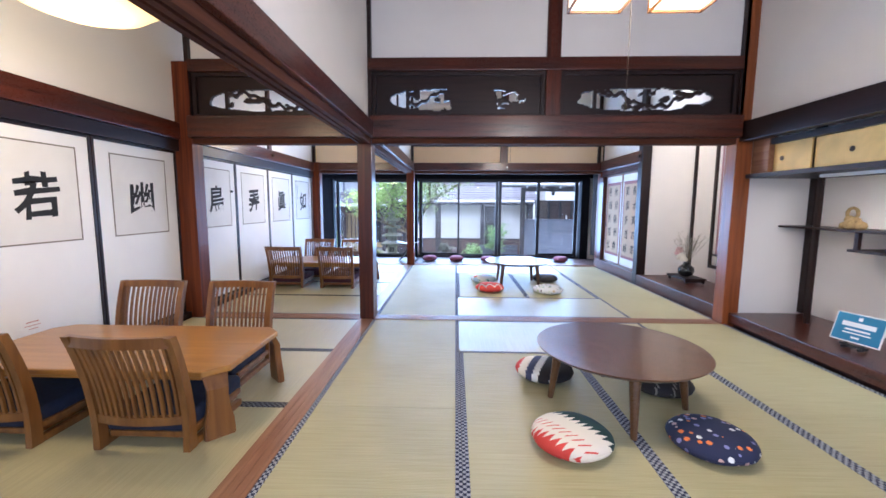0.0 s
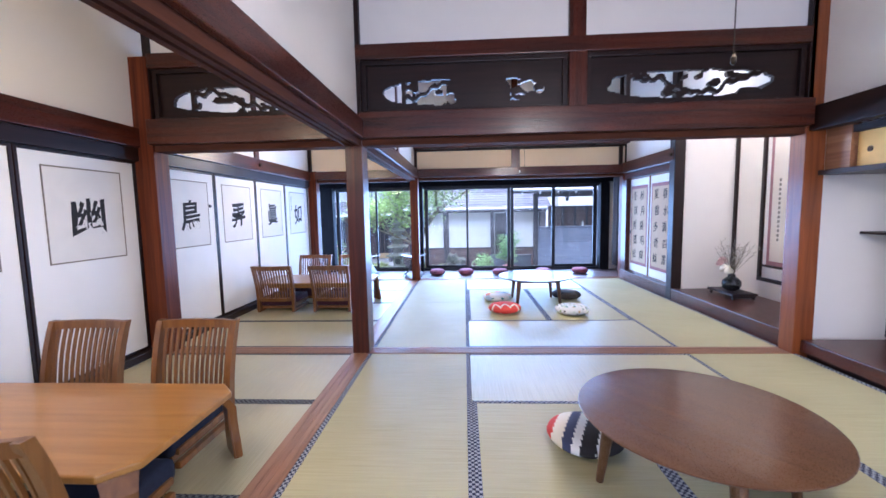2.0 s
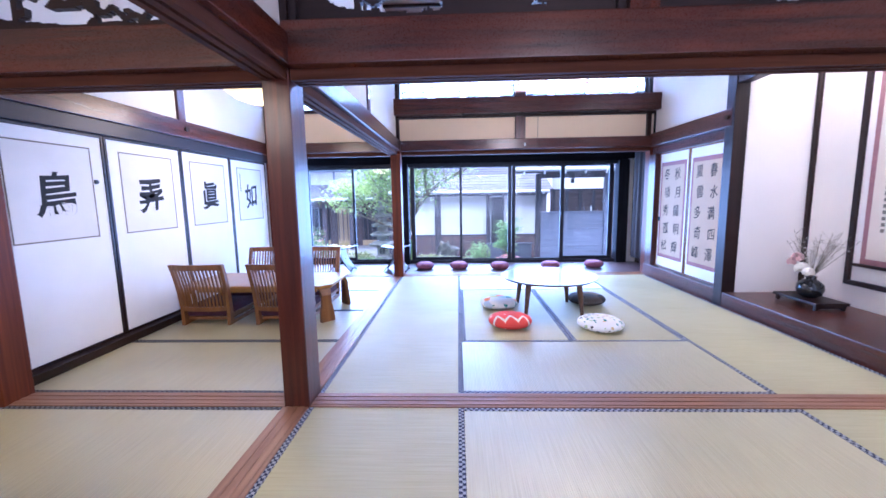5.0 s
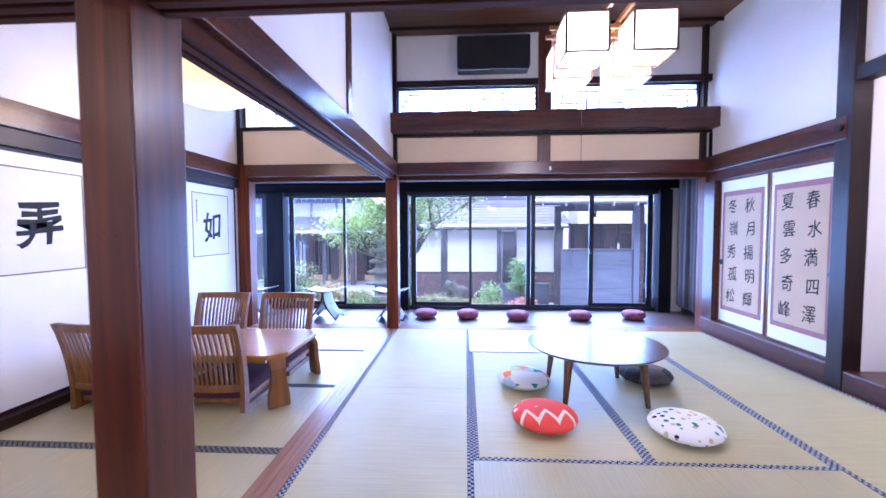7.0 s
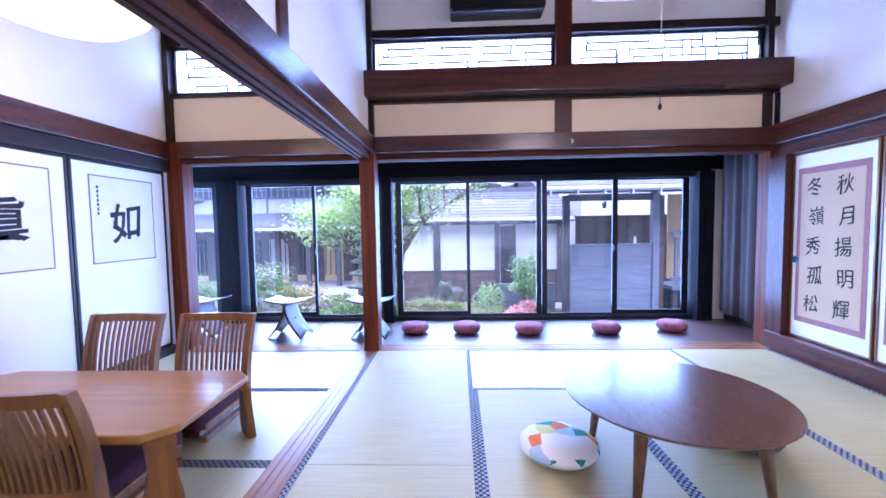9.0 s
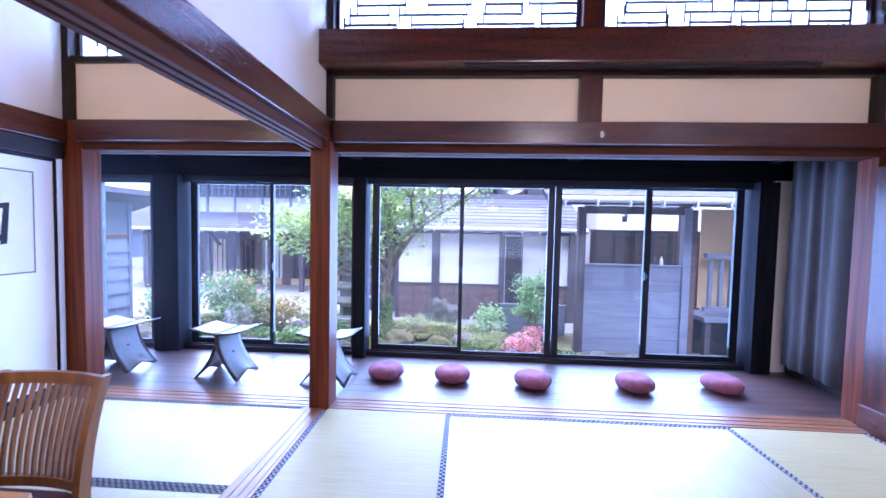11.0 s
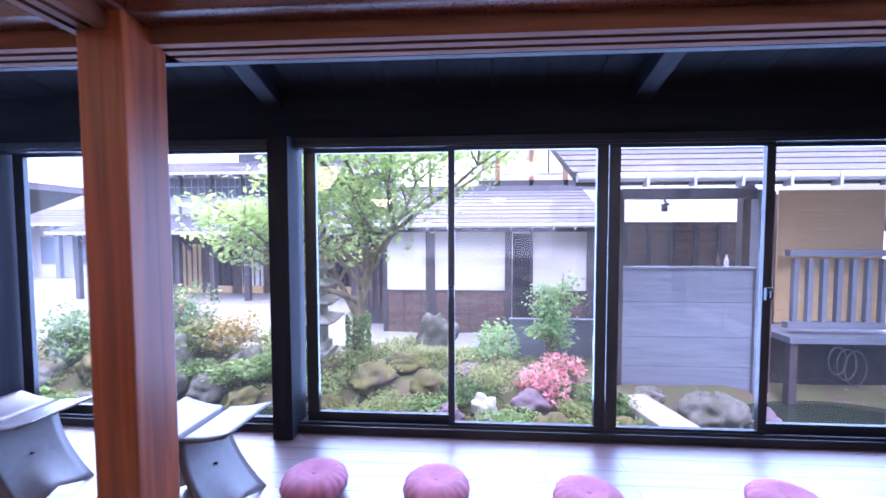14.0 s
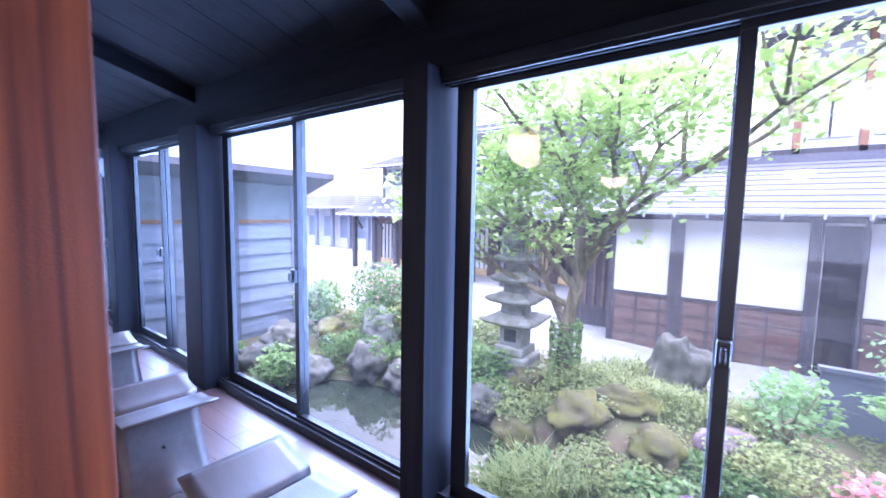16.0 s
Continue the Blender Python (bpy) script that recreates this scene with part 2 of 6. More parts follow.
def tube(bm, p0, p1, r0, r1=None, n=12, caps=True):
    p0, p1 = Vector(p0), Vector(p1)
    d = p1 - p0
    r = bmesh.ops.create_cone(bm, cap_ends=caps, segments=n, radius1=r0, radius2=r0 if r1 is None else r1, depth=d.length)
    m = Matrix.Translation((p0 + p1) / 2) @ d.to_track_quat("Z", "Y").to_matrix().to_4x4()
    bmesh.ops.transform(bm, matrix=m, verts=r["verts"])
    return bm


def lathe(bm, profile, n=24, centre=(0, 0, 0)):
    """Turn (radius, height) pairs round the upright axis."""
    rings = []
    for rad, z in profile:
        rings.append([bm.verts.new((centre[0] + rad * math.cos(2 * math.pi * i / n), centre[1] + rad * math.sin(2 * math.pi * i / n), centre[2] + z)) for i in range(n)])
    for a, b in zip(rings, rings[1:]):
        for i in range(n):
            bm.faces.new((a[i], a[(i + 1) % n], b[(i + 1) % n], b[i]))
    bm.faces.new(rings[0][::-1])
    bm.faces.new(rings[-1])
    return bm


def part(name, bm, mat, parent=None, label="", smooth=False):
    me = bpy.data.meshes.new(name)
    bm.normal_update()
    bm.to_mesh(me)
    bm.free()
    if smooth:
        for f in me.polygons:
            f.use_smooth = True
    for mm in (mat if isinstance(mat, (list, tuple)) else [mat]):
        me.materials.append(mm)
    ob = new(name, me)
    if parent is not None:
        ob.parent = parent
    if label:
        tagged(ob, label)
    return ob


def nb():
    return bmesh.new()


def bx(*a, **k):
    return box(bmesh.new(), *a, **k)


def struct(name, bm, mat, label, category):
    return tagged(part(name, bm, mat), label, category, kind="structure")


def empty(name, label, category, group="", kind=""):
    return tagged(new(name), label, category, group, kind)


def glyph(text, size, m, mat, parent, name="character", fat=0.012, width=1.0):
    """Writing turned to a flat mesh; its own plane is x to the right, y up."""
    cu = bpy.data.curves.new(name, "FONT")
    cu.body, cu.size, cu.align_x, cu.align_y = text, size, "CENTER", "CENTER"
    cu.offset = fat * size
    cu.extrude = 0.0006
    tmp = new("tmp_text", cu)
    bpy.context.view_layer.update()
    me = bpy.data.meshes.new_from_object(tmp.evaluated_get(bpy.context.evaluated_depsgraph_get()))
    bpy.data.objects.remove(tmp)
    # a hand-brushed unevenness: leaning strokes that swell and drift
    for v in me.vertices:
        p = v.co / size
        wob = noise.noise((p.x * 2.3 + ord(text[0]) * 0.37, p.y * 2.3, 1.5))
        wob2 = noise.noise((p.x * 2.3 + 9, p.y * 2.3 + ord(text[0]) * 0.37, 4.5))
        v.co.x += size * (0.055 * wob + 0.020 * noise.noise((p.x * 9, p.y * 9, 2)))
        v.co.y += size * (0.055 * wob2 + 0.10 * p.x + 0.020 * noise.noise((p.x * 9, p.y * 9, 6)))
    me.transform(m @ Matrix.Diagonal((width, 1, 1, 1)))
    me.materials.clear()
    me.materials.append(mat)
    ob = new(name, me)
    ob.parent = parent
    return ob


def on_left(y, z, x=-2.765):
    """Plane on the left wall, facing +x: right of the writing is +y."""
    return Matrix(((0, 0, 1, x), (1, 0, 0, y), (0, 1, 0, z), (0, 0, 0, 1)))


def on_right(y, z, x=2.66):
    return Matrix(((0, 0, -1, x), (-1, 0, 0, y), (0, 1, 0, z), (0, 0, 0, 1)))


# ---- large structure ----
H = 1.735
TOP = 3.40
floor = struct("floor", bx(-5.4, 3.5, -1.7, 8.8, -0.14, -0.034), DX, "dark timber sub-floor under the tatami mats", "floor")
struct("ceiling", bx(-2.95, 2.85, -1.7, 7.72, TOP, TOP + 0.1), CEIL, "brown wooden board ceiling of the rooms", "ceiling")
bm = nb()
for i in range(16):
    y = -1.3 + i * 0.58
    box(bm, -2.8, 2.7, y, y + 0.03, TOP - 0.035, TOP - 0.002, 0.004)
struct("ceiling_battens", bm, DX, "slim dark battens under the ceiling boards", "ceiling")

# outer walls
struct("wall_west_upper", bx(-2.95, -2.76, -1.7, 7.72, 1.93, TOP), PLASTER, "white plaster wall above the sliding doors", "wall")
struct("wall_west_back", bx(-2.95, -2.83, -1.7, 7.55, 0, 1.93), DY, "dark wall behind the sliding doors", "wall")
struct("wall_east_upper", bx(2.70, 2.85, -1.7, 7.72, 2.27, TOP), PLASTER, "white plaster wall above the alcoves", "wall")
struct("wall_east_fusuma_upper", bx(2.70, 2.85, 5.99, 7.55, 1.95, 2.27), PLASTER, "white plaster wall above the painted doors", "wall")
struct("wall_east_shelf_upper", bx(2.70, 2.85, -1.7, 3.86, 1.93, 2.27), PLASTER, "white plaster above the small gold doors", "wall")
struct("wall_south", bx(-2.95, 2.85, -1.85, -1.7, 0, TOP), PLASTER, "white plaster wall behind the entrance side", "wall")
struct("wall_east_rear", bx(2.70, 2.85, -1.7, 1.55, 0, 1.93), PLASTER, "white plaster wall beside the shelf alcove", "wall")
struct("wall_east_fusuma_back", bx(2.76, 2.85, 5.99, 7.55, 0, 1.95), DY, "dark wall behind the painted doors", "wall")
struct("nageshi_west", bx(-2.80, -2.715, -1.7, 7.55, 1.77, 1.93, bevel=0.006), WY, "red-brown horizontal rail above the sliding doors", "trim")
struct("kamoi_west", bx(-2.83, -2.735, -1.7, 7.55, 1.66, 1.767, bevel=0.004), DY, "dark grooved head rail of the sliding doors", "trim")
struct("sill_west", bx(-2.83, -2.715, -1.7, 7.55, -0.03, 0.06, bevel=0.004), DY, "dark bottom rail of the sliding doors", "trim")


def post(name, x, y, w=0.14, z1=TOP, mat=POST, z0=-0.03):
    return struct(name, bx(x - w / 2, x + w / 2, y - w / 2, y + w / 2, z0, z1, bevel=0.006), mat, "square polished red-brown wooden post", "post")


# darker copy of the post wood, the backlit post's shade put into its colour
struct("post_centre", bx(-0.995, -0.855, 3.865, 4.05, -0.03, 2.40, bevel=0.006), material("backlit_post_wood", (0.095, 0.020, 0.007), 0.3, 0, 0, (30, 30, 1.1), 220, 0.1, 0.1, (0.032, 0.007, 0.004), 0, 9.0, 0.4), "square polished red-brown wooden post", "post")
# lighter orange copy of the post wood, with lamp light put into its colour
post("post_shelf", 2.66, 3.935, 0.15, mat=wood("lamplit_post_wood", (0.30, 0.085, 0.018), (0.16, 0.040, 0.009), "z", 0.3))
post("post_west", -2.69, 3.935, 0.17, z1=2.5)
struct("post_veranda_centre", bx(-0.957, -0.822, 7.486, 7.647, -0.03, 1.94, bevel=0.006), POST, "square polished red-brown wooden post", "post")
post("post_veranda_east", 2.735, 7.67, 0.14, z1=1.94)
post("post_veranda_west", -2.70, 7.64, 0.15, z1=1.94)
post("post_alcove", 2.70, 5.93, 0.13, mat=DZ)
post("post_alcove_rear", 2.70, 1.60, 0.13, mat=DZ)


def cross_beams(tag, x0, x1, y, zt=1.93, back=True):
    """Head rail with grooves, and the rails that clasp it on both sides."""
    bm = bx(x0, x1, y - 0.062, y + 0.062, H + 0.012, 1.80)
    for dy in (-0.062, -0.014, 0.034):
        box(bm, x0, x1, y + dy, y + dy + 0.028, H, H + 0.012)
    struct("kamoi_" + tag, bm, KAMX, "dark grooved head rail between the rooms", "trim")
    struct("nageshi_" + tag, bx(x0, x1, y - 0.145, y - 0.065, 1.785, zt, bevel=0.006), WX, "broad polished red-brown beam", "beam")
    if back:
        struct("nageshi_back_" + tag, bx(x0, x1, y + 0.065, y + 0.13, 1.785, zt, bevel=0.006), WX, "broad polished red-brown beam", "beam")


cross_beams("mid_east", -0.85, 2.585, 3.935, 1.985)
cross_beams("mid_west", -2.605, -1.0, 3.935, 1.985)
cross_beams("veranda_east", -0.818, 2.66, 7.645, 1.925, False)
cross_beams("veranda_west", -2.62, -0.985, 7.645, 1.925, False)


def long_beams(tag, y0, y1):
    x = -0.925
    bm = bx(x - 0.062, x + 0.062, y0, y1, H + 0.012, 1.80)
    for dx in (-0.062, -0.014, 0.034):
        box(bm, x + dx, x + dx + 0.028, y0, y1, H, H + 0.012)
    struct("kamoi_" + tag, bm, KAMY, "dark grooved head rail between the rooms", "trim")
    struct("nageshi_e_" + tag, bx(x + 0.065, x + 0.105, y0, y1, 1.785, 1.93, bevel=0.006), WY, "long red-brown rail over the room divide", "beam")
    struct("nageshi_w_" + tag, bx(x - 0.105, x - 0.065, y0, y1, 1.785, 1.93, bevel=0.006), WY, "long red-brown rail over the room divide", "beam")
    struct("wall_divide_" + tag, bx(x - 0.045, x + 0.045, y0, y1, 1.80, TOP), PLASTER, "white plaster wall above the room divide", "wall")
    ym = (y0 + y1) / 2
    struct("stud_" + tag, bx(x - 0.062, x + 0.062, ym - 0.05, ym + 0.05, 1.93, TOP, bevel=0.004), WZ, "short red-brown stud in the white wall", "trim")


long_beams("near", -1.7, 3.86)
long_beams("far", 4.0, 7.58)


def transom(tag, x0, x1, mid=None):
    """Wall over the divide: frame, top beam, plaster, posts."""
    y = 3.935
    struct("transom_beam_" + tag, bx(x0, x1, y - 0.085, y + 0.085, 2.405, 2.52, bevel=0.005), WX, "dark red-brown beam over the carved panels", "beam")
    struct("wall_mid_" + tag, bx(x0, x1, y - 0.03, y + 0.03, 2.52, TOP), PLASTER, "white plaster wall over the carved panels", "wall")
    struct("wall_mid_lower_" + tag, bx(x0, x1, y - 0.06, y + 0.06, 1.80, 1.985), DX, "dark filler between the beams", "wall")
    if mid:
        struct("stud_mid_" + tag, bx(mid - 0.07, mid + 0.07, y - 0.088, y + 0.088, 1.985, 2.405, bevel=0.005), WZ, "short red-brown stud between carved panels", "trim")
        struct("stud_mid_upper_" + tag, bx(mid - 0.065, mid + 0.065, y - 0.06, y + 0.06, 2.52, TOP, bevel=0.005), WZ, "red-brown stud in the white wall", "trim")


transom("east", -0.88, 2.585, 0.865)
transom("west", -2.605, -0.97)
for x, tag in ((-0.865, "a"), (2.60, "b"), (-0.985, "c"), (-2.62, "d")):
    struct("edge_strip_" + tag, bx(x - 0.02, x + 0.02, 3.86, 4.01, 1.99, TOP), DZ, "slim dark corner strip", "trim")

struct("stud_west", bx(-2.765, -2.735, 5.75, 5.85, 1.93, TOP, bevel=0.004), WZ, "red-brown stud in the white wall", "trim")

# carved transom panels: a board with cloud-shaped gaps cut through
def carved_panel(x0, x1, seed, dense=False):
    rng = random.Random(seed)
    ob = empty("carved_transom", "dark carved wooden transom with cut-out clouds and branches", "transom", "carved transoms")
    y, z0, z1 = 3.935, 1.985, 2.405
    bm = nb()
    for a in ((x0, x1, z0, z0 + 0.035), (x0, x1, z1 - 0.035, z1), (x0, x0 + 0.04, z0 + 0.035, z1 - 0.035), (x1 - 0.04, x1, z0 + 0.035, z1 - 0.035)):
        box(bm, a[0], a[1], y - 0.05, y + 0.05, a[2], a[3], 0.004)
    part("frame", bm, DX, ob)
    nx, nz = 150, 36
    X0, X1, Z0, Z1 = x0 + 0.04, x1 - 0.04, z0 + 0.035, z1 - 0.035
    cx, cz, rx, rz = (X0 + X1) / 2 + rng.uniform(-0.03, 0.06), 2.155, (X1 - X0) * 0.40, 0.10
    off = rng.uniform(0, 50)

    def solid(i, j):
        x, z = X0 + (i + 0.5) * (X1 - X0) / nx, Z0 + (j + 0.5) * (Z1 - Z0) / nz
        u, v = (x - cx) / rx, (z - cz) / rz
        edge = noise.noise((x * 9 + off, z * 14, 0)) * 0.25
        if abs(u) ** 2.6 + abs(v) ** 2.4 > 1.05 + edge:
            return True
        if u < -0.74:
            return u > -0.79 and v > -1.2
        if dense and -0.2 < u < 0.62 and noise.noise((x * 6 + off, z * 9, 5)) > -0.28:
            return True
        branch = abs(v - 0.7 * math.sin(u * 4.2 + off) - 0.5 * noise.noise((x * 14 + off, 3, 1))) < 0.16
        return branch or noise.noise((x * 11 + off, z * 17, 7)) > (0.12 if dense else 0.27)
    bm = nb()
    dx, dz = (X1 - X0) / nx, (Z1 - Z0) / nz
    grid = [[solid(i, j) for j in range(nz)] for i in range(nx)]
    verts = {}

    def vert(i, j, s):
        if (i, j, s) not in verts:
            q = 0.4 * noise.noise((i * 0.5, j * 0.5, off))
            verts[i, j, s] = bm.verts.new((X0 + (i + (q if 0 < i < nx else 0)) * dx, y + s * 0.018, Z0 + (j + (q if 0 < j < nz else 0)) * dz))
        return verts[i, j, s]
    for i in range(nx):
        for j in range(nz):
            if not grid[i][j]:
                continue
            for s in (-1, 1):
                f = [vert(i, j, s), vert(i + 1, j, s), vert(i + 1, j + 1, s), vert(i, j + 1, s)]
                bm.faces.new(f if s < 0 else f[::-1])
            for di, dj, a, b in ((-1, 0, (i, j + 1), (i, j)), (1, 0, (i + 1, j), (i + 1, j + 1)), (0, -1, (i, j), (i + 1, j)), (0, 1, (i + 1, j + 1), (i, j + 1))):
                k, q = i + di, j + dj
                if 0 <= k < nx and 0 <= q < nz and not grid[k][q]:
                    bm.faces.new((vert(*a, -1), vert(*a, 1), vert(*b, 1), vert(*b, -1)))
    part("carving", bm, DX, ob)
    return ob


carved_panel(-0.845, 0.795, 3, True)
carved_panel(0.935, 2.575, 8)
carved_panel(-2.595, -1.01, 14)

# veranda-side wall above the windows
yv = 7.645
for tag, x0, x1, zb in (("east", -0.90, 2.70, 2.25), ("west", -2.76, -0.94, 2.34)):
    struct("wall_north_low_" + tag, bx(x0, x1, yv - 0.03, yv + 0.03, 1.80, zb), PLASTER_WARM, "white plaster band above the beam", "wall")
    struct("wall_north_top_" + tag, bx(x0, x1, yv - 0.03, yv + 0.03, 2.80, TOP), PLASTER, "white plaster wall under the ceiling", "wall")
    struct("shoji_rail_" + tag, bx(x0, x1, yv - 0.07, yv + 0.05, 2.80, 2.875, bevel=0.004), DX, "dark rail over the paper windows", "trim")
struct("shoji_sill_west", bx(-2.76, -0.97, yv - 0.07, yv + 0.05, 2.34, 2.38, bevel=0.004), DX, "dark rail under the paper window", "trim")
struct("great_beam", bx(-0.95, 2.83, 7.42, 7.615, 2.26, 2.475, bevel=0.012), WX, "long heavy red-brown beam across the wall", "beam")
struct("great_beam_shadow_rail", bx(-0.90, 2.70, 7.56, 7.70, 2.232, 2.258), DX, "slim dark rail under the heavy beam", "trim")
struct("stud_north_low", bx(0.79, 0.93, 7.56, 7.70, 1.925, 2.232, bevel=0.004), WZ, "short red-brown stud", "trim")
struct("stud_north_top", bx(0.79, 0.93, 7.56, 7.70, 2.476, TOP, bevel=0.004), WZ, "red-brown stud between paper windows", "trim")
for k, x in enumerate((-0.86, 2.62, -0.98, -2.73)):
    struct("north_edge_%d" % (k + 1), bx(x - 0.025, x + 0.025, 7.56, 7.70, 1.93, TOP), DZ, "slim dark corner post", "trim")


def shoji(x0, x1, z0, z1):
    ob = empty("shoji_window", "white paper window with thin dark lattice bars", "window", "paper windows")
    part("paper", bx(x0, x1, yv + 0.006, yv + 0.009, z0, z1), SHOJI, ob)
    bm = nb()
    for a in ((x0, x1, z0, z0 + 0.018), (x0, x1, z1 - 0.018, z1), (x0, x0 + 0.018, z0 + 0.018, z1 - 0.018), (x1 - 0.018, x1, z0 + 0.018, z1 - 0.018)):
        box(bm, a[0], a[1], yv - 0.02, yv + 0.005, a[2], a[3])
    part("frame", bm, DX, ob)
    rng = random.Random(int(x0 * 100) + 900)
    h = z1 - z0
    for k in range(4):
        z = z0 + h * (0.16 + 0.2 * k)
        x = x0 + rng.uniform(0.02, 0.2)
        while x < x1 - 0.1:
            e = min(x1 - 0.02, x + rng.uniform(0.25, 0.55))
            part("lattice_bar", bx(x, e, yv - 0.008, yv + 0.004, z, z + 0.016), DX, ob)
            for q in (x, e - 0.006):
                part("lattice_bar", bx(q, q + 0.011, yv - 0.006, yv + 0.003, max(z0, z - 0.06), min(z1, z + 0.06)), DX, ob)
            x = e + rng.uniform(0.03, 0.16)
    return ob


shoji(-0.835, 0.79, 2.476, 2.80)
shoji(0.93, 2.595, 2.476, 2.80)
shoji(-2.70, -1.01, 2.38, 2.80)

# sills in the floor
for tag, b, mm in (("mid", (-2.62, 2.58, 3.868, 4.022, -0.03, 0.004), SILLX), ("near", (-1.005, -0.862, 0.4, 3.864, -0.03, 0.004), SILLY),
                   ("far", (-1.005, -0.862, 4.026, 7.50, -0.03, 0.004), SILLY), ("veranda", (-2.62, 2.66, 7.505, 7.70, -0.03, 0.003), SILLX), ("rear", (-2.70, 2.66, 0.24, 0.385, -0.03, 0.004), SILLX)):
    bm = bx(*b)
    x0, x1, y0, y1, z0, z1 = b
    for k in (0.22, 0.5, 0.78):
        if mm is SILLX:
            box(bm, x0, x1, y0 + (y1 - y0) * k - 0.012, y0 + (y1 - y0) * k + 0.012, z1, z1 + 0.003)
        else:
            box(bm, x0 + (x1 - x0) * k - 0.012, x0 + (x1 - x0) * k + 0.012, y0, y1, z1, z1 + 0.003)
    struct("sill_" + tag, bm, mm, "worn grooved wooden floor sill", "trim")
struct("floor_rear", bx(-2.78, 2.70, -1.7, 0.238, -0.03, 0.0), ENG, "dark wooden corridor floor", "floor")


# tatami
def mat_piece(x0, x1, y0, y1, along, cloth):
    g = 0.0012
    x0, x1, y0, y1 = x0 + g, x1 - g, y0 + g, y1 - g
    w = 0.03
    if along == "y":
        body = part("tatami_mat", bx(x0 + w, x1 - w, y0, y1, -0.03, 0.0, bevel=0.0), TAT_Y, floor)
        for a, b in ((x0, x0 + w), (x1 - w, x1)):
            part("edge_cloth", bx(a, b, y0, y1, -0.03, 0.0012), cloth, body)
    else:
        body = part("tatami_mat", bx(x0, x1, y0 + w, y1 - w, -0.03, 0.0), TAT_X, floor)
        for a, b in ((y0, y0 + w), (y1 - w, y1)):
            part("edge_cloth", bx(x0, x1, a, b, -0.03, 0.0012), cloth, body)
    return body


for y0 in (0.388, 4.024):
    k = 3.478 / 4
    ys = [y0 + k * i for i in range(5)]
    for a, b in ((0, 2), (2, 4)):
        mat_piece(-0.86, 0.0, ys[a], ys[b], "y", HERI_BLUE)
        mat_piece(1.755, 2.62, ys[a], ys[b], "y", HERI_BLUE)
    for a in (0, 3):
        mat_piece(0.0, 1.755, ys[a], ys[a + 1], "x", HERI_BLUE)
    mat_piece(0.0, 0.8775, ys[1], ys[3], "y", HERI_BLUE)
    mat_piece(0.8775, 1.755, ys[1], ys[3], "y", HERI_BLUE)
    for a in range(4):
        mat_piece(-2.713, -1.007, ys[a], ys[a + 1], "x", HERI_DARK)

# veranda
eng = struct("floor_veranda", bx(-5.4, 3.0, 7.705, 8.80, -0.06, -0.032), DX, "dark bearer under the veranda boards", "floor")
for i in range(9):
    y = 7.707 + i * 0.1115
    for a, b in ((-5.38, -2.0 + 0.3 * (i % 3)), (-2.0 + 0.3 * (i % 3), 0.9 - 0.4 * (i % 2)), (0.9 - 0.4 * (i % 2), 2.98)):
        part("floorboard", bx(a + 0.001, b - 0.001, y + 0.0008, y + 0.1107, -0.03, -0.002), ENG, eng)

# ---- veranda shell and windows ----
struct("wall_veranda_head", bx(-5.4, 3.0, 8.66, 8.80, 1.70, 2.06), BLACKX, "black-stained boards over the veranda windows", "wall")
bm = nb()
for i in range(30):
    x = -5.35 + i * 0.28
    box(bm, x, x + 0.276, 7.70, 8.80, 0, 0.02, m=Matrix(((1, 0, 0, 0), (0, 1, 0, 0), (0, -0.28, 1, 2.24 + 7.70 * 0.28), (0, 0, 0, 1))))
box(bm, -5.4, 3.0, 7.70, 8.82, 0.021, 0.05, m=Matrix(((1, 0, 0, 0), (0, 1, 0, 0), (0, -0.28, 1, 2.24 + 7.70 * 0.28), (0, 0, 0, 1))))
struct("ceiling_veranda", bm, BLACKY, "black sloping boarded veranda ceiling", "ceiling")
for k, x in enumerate((-4.9, -2.95, -0.97, 1.05, 2.8)):
    struct("rafter_%d" % (k + 1), box(nb(), x - 0.05, x + 0.05, 7.74, 8.66, -0.10, 0, 0.006, Matrix(((1, 0, 0, 0), (0, 1, 0, 0), (0, -0.28, 1, 2.24 + 7.70 * 0.28), (0, 0, 0, 1)))), BLACKY, "black-stained rafter", "beam")
struct("wall_veranda_back", bx(-5.4, 2.98, 7.712, 7.74, 1.735, 2.28), BLACKX, "black boards on the veranda side of the wall", "wall")
struct("wall_veranda_west", bx(-5.5, -5.4, 7.0, 8.8, -0.06, 2.2), BLACKZ, "black boarded end of the veranda", "wall")
struct("wall_veranda_west_panel", bx(-5.398, -5.37, 7.85, 8.56, 0.14, 1.83), PLASTER, "white plaster panel at the veranda end", "wall")
struct("wall_veranda_inner", bx(-5.4, -2.79, 7.66, 7.72, -0.03, 1.735), PLASTER, "white plaster wall along the veranda", "wall")
struct("wall_veranda_east", bx(2.98, 3.1, 7.6, 8.8, -0.06, 2.2), DZ, "dark boarded end of the veranda", "wall")
struct("wall_veranda_return", bx(2.81, 3.0, 8.64, 8.74, -0.03, 1.72), PLASTER, "narrow white plaster strip beside the window", "wall")
struct("wall_veranda_nook", bx(2.81, 3.0, 7.60, 7.66, -0.03, 2.2), DZ, "dark wall beside the veranda post", "wall")
for k, (x0, x1) in enumerate(((-0.975, -0.86), (-2.93, -2.68), (2.63, 2.80), (-4.52, -4.35))):
    struct("window_post_%d" % (k + 1), bx(x0, x1, 8.56, 8.76, -0.03, 1.70, bevel=0.005), BLACKZ, "black-stained post between the windows", "post")
WY0 = 8.69


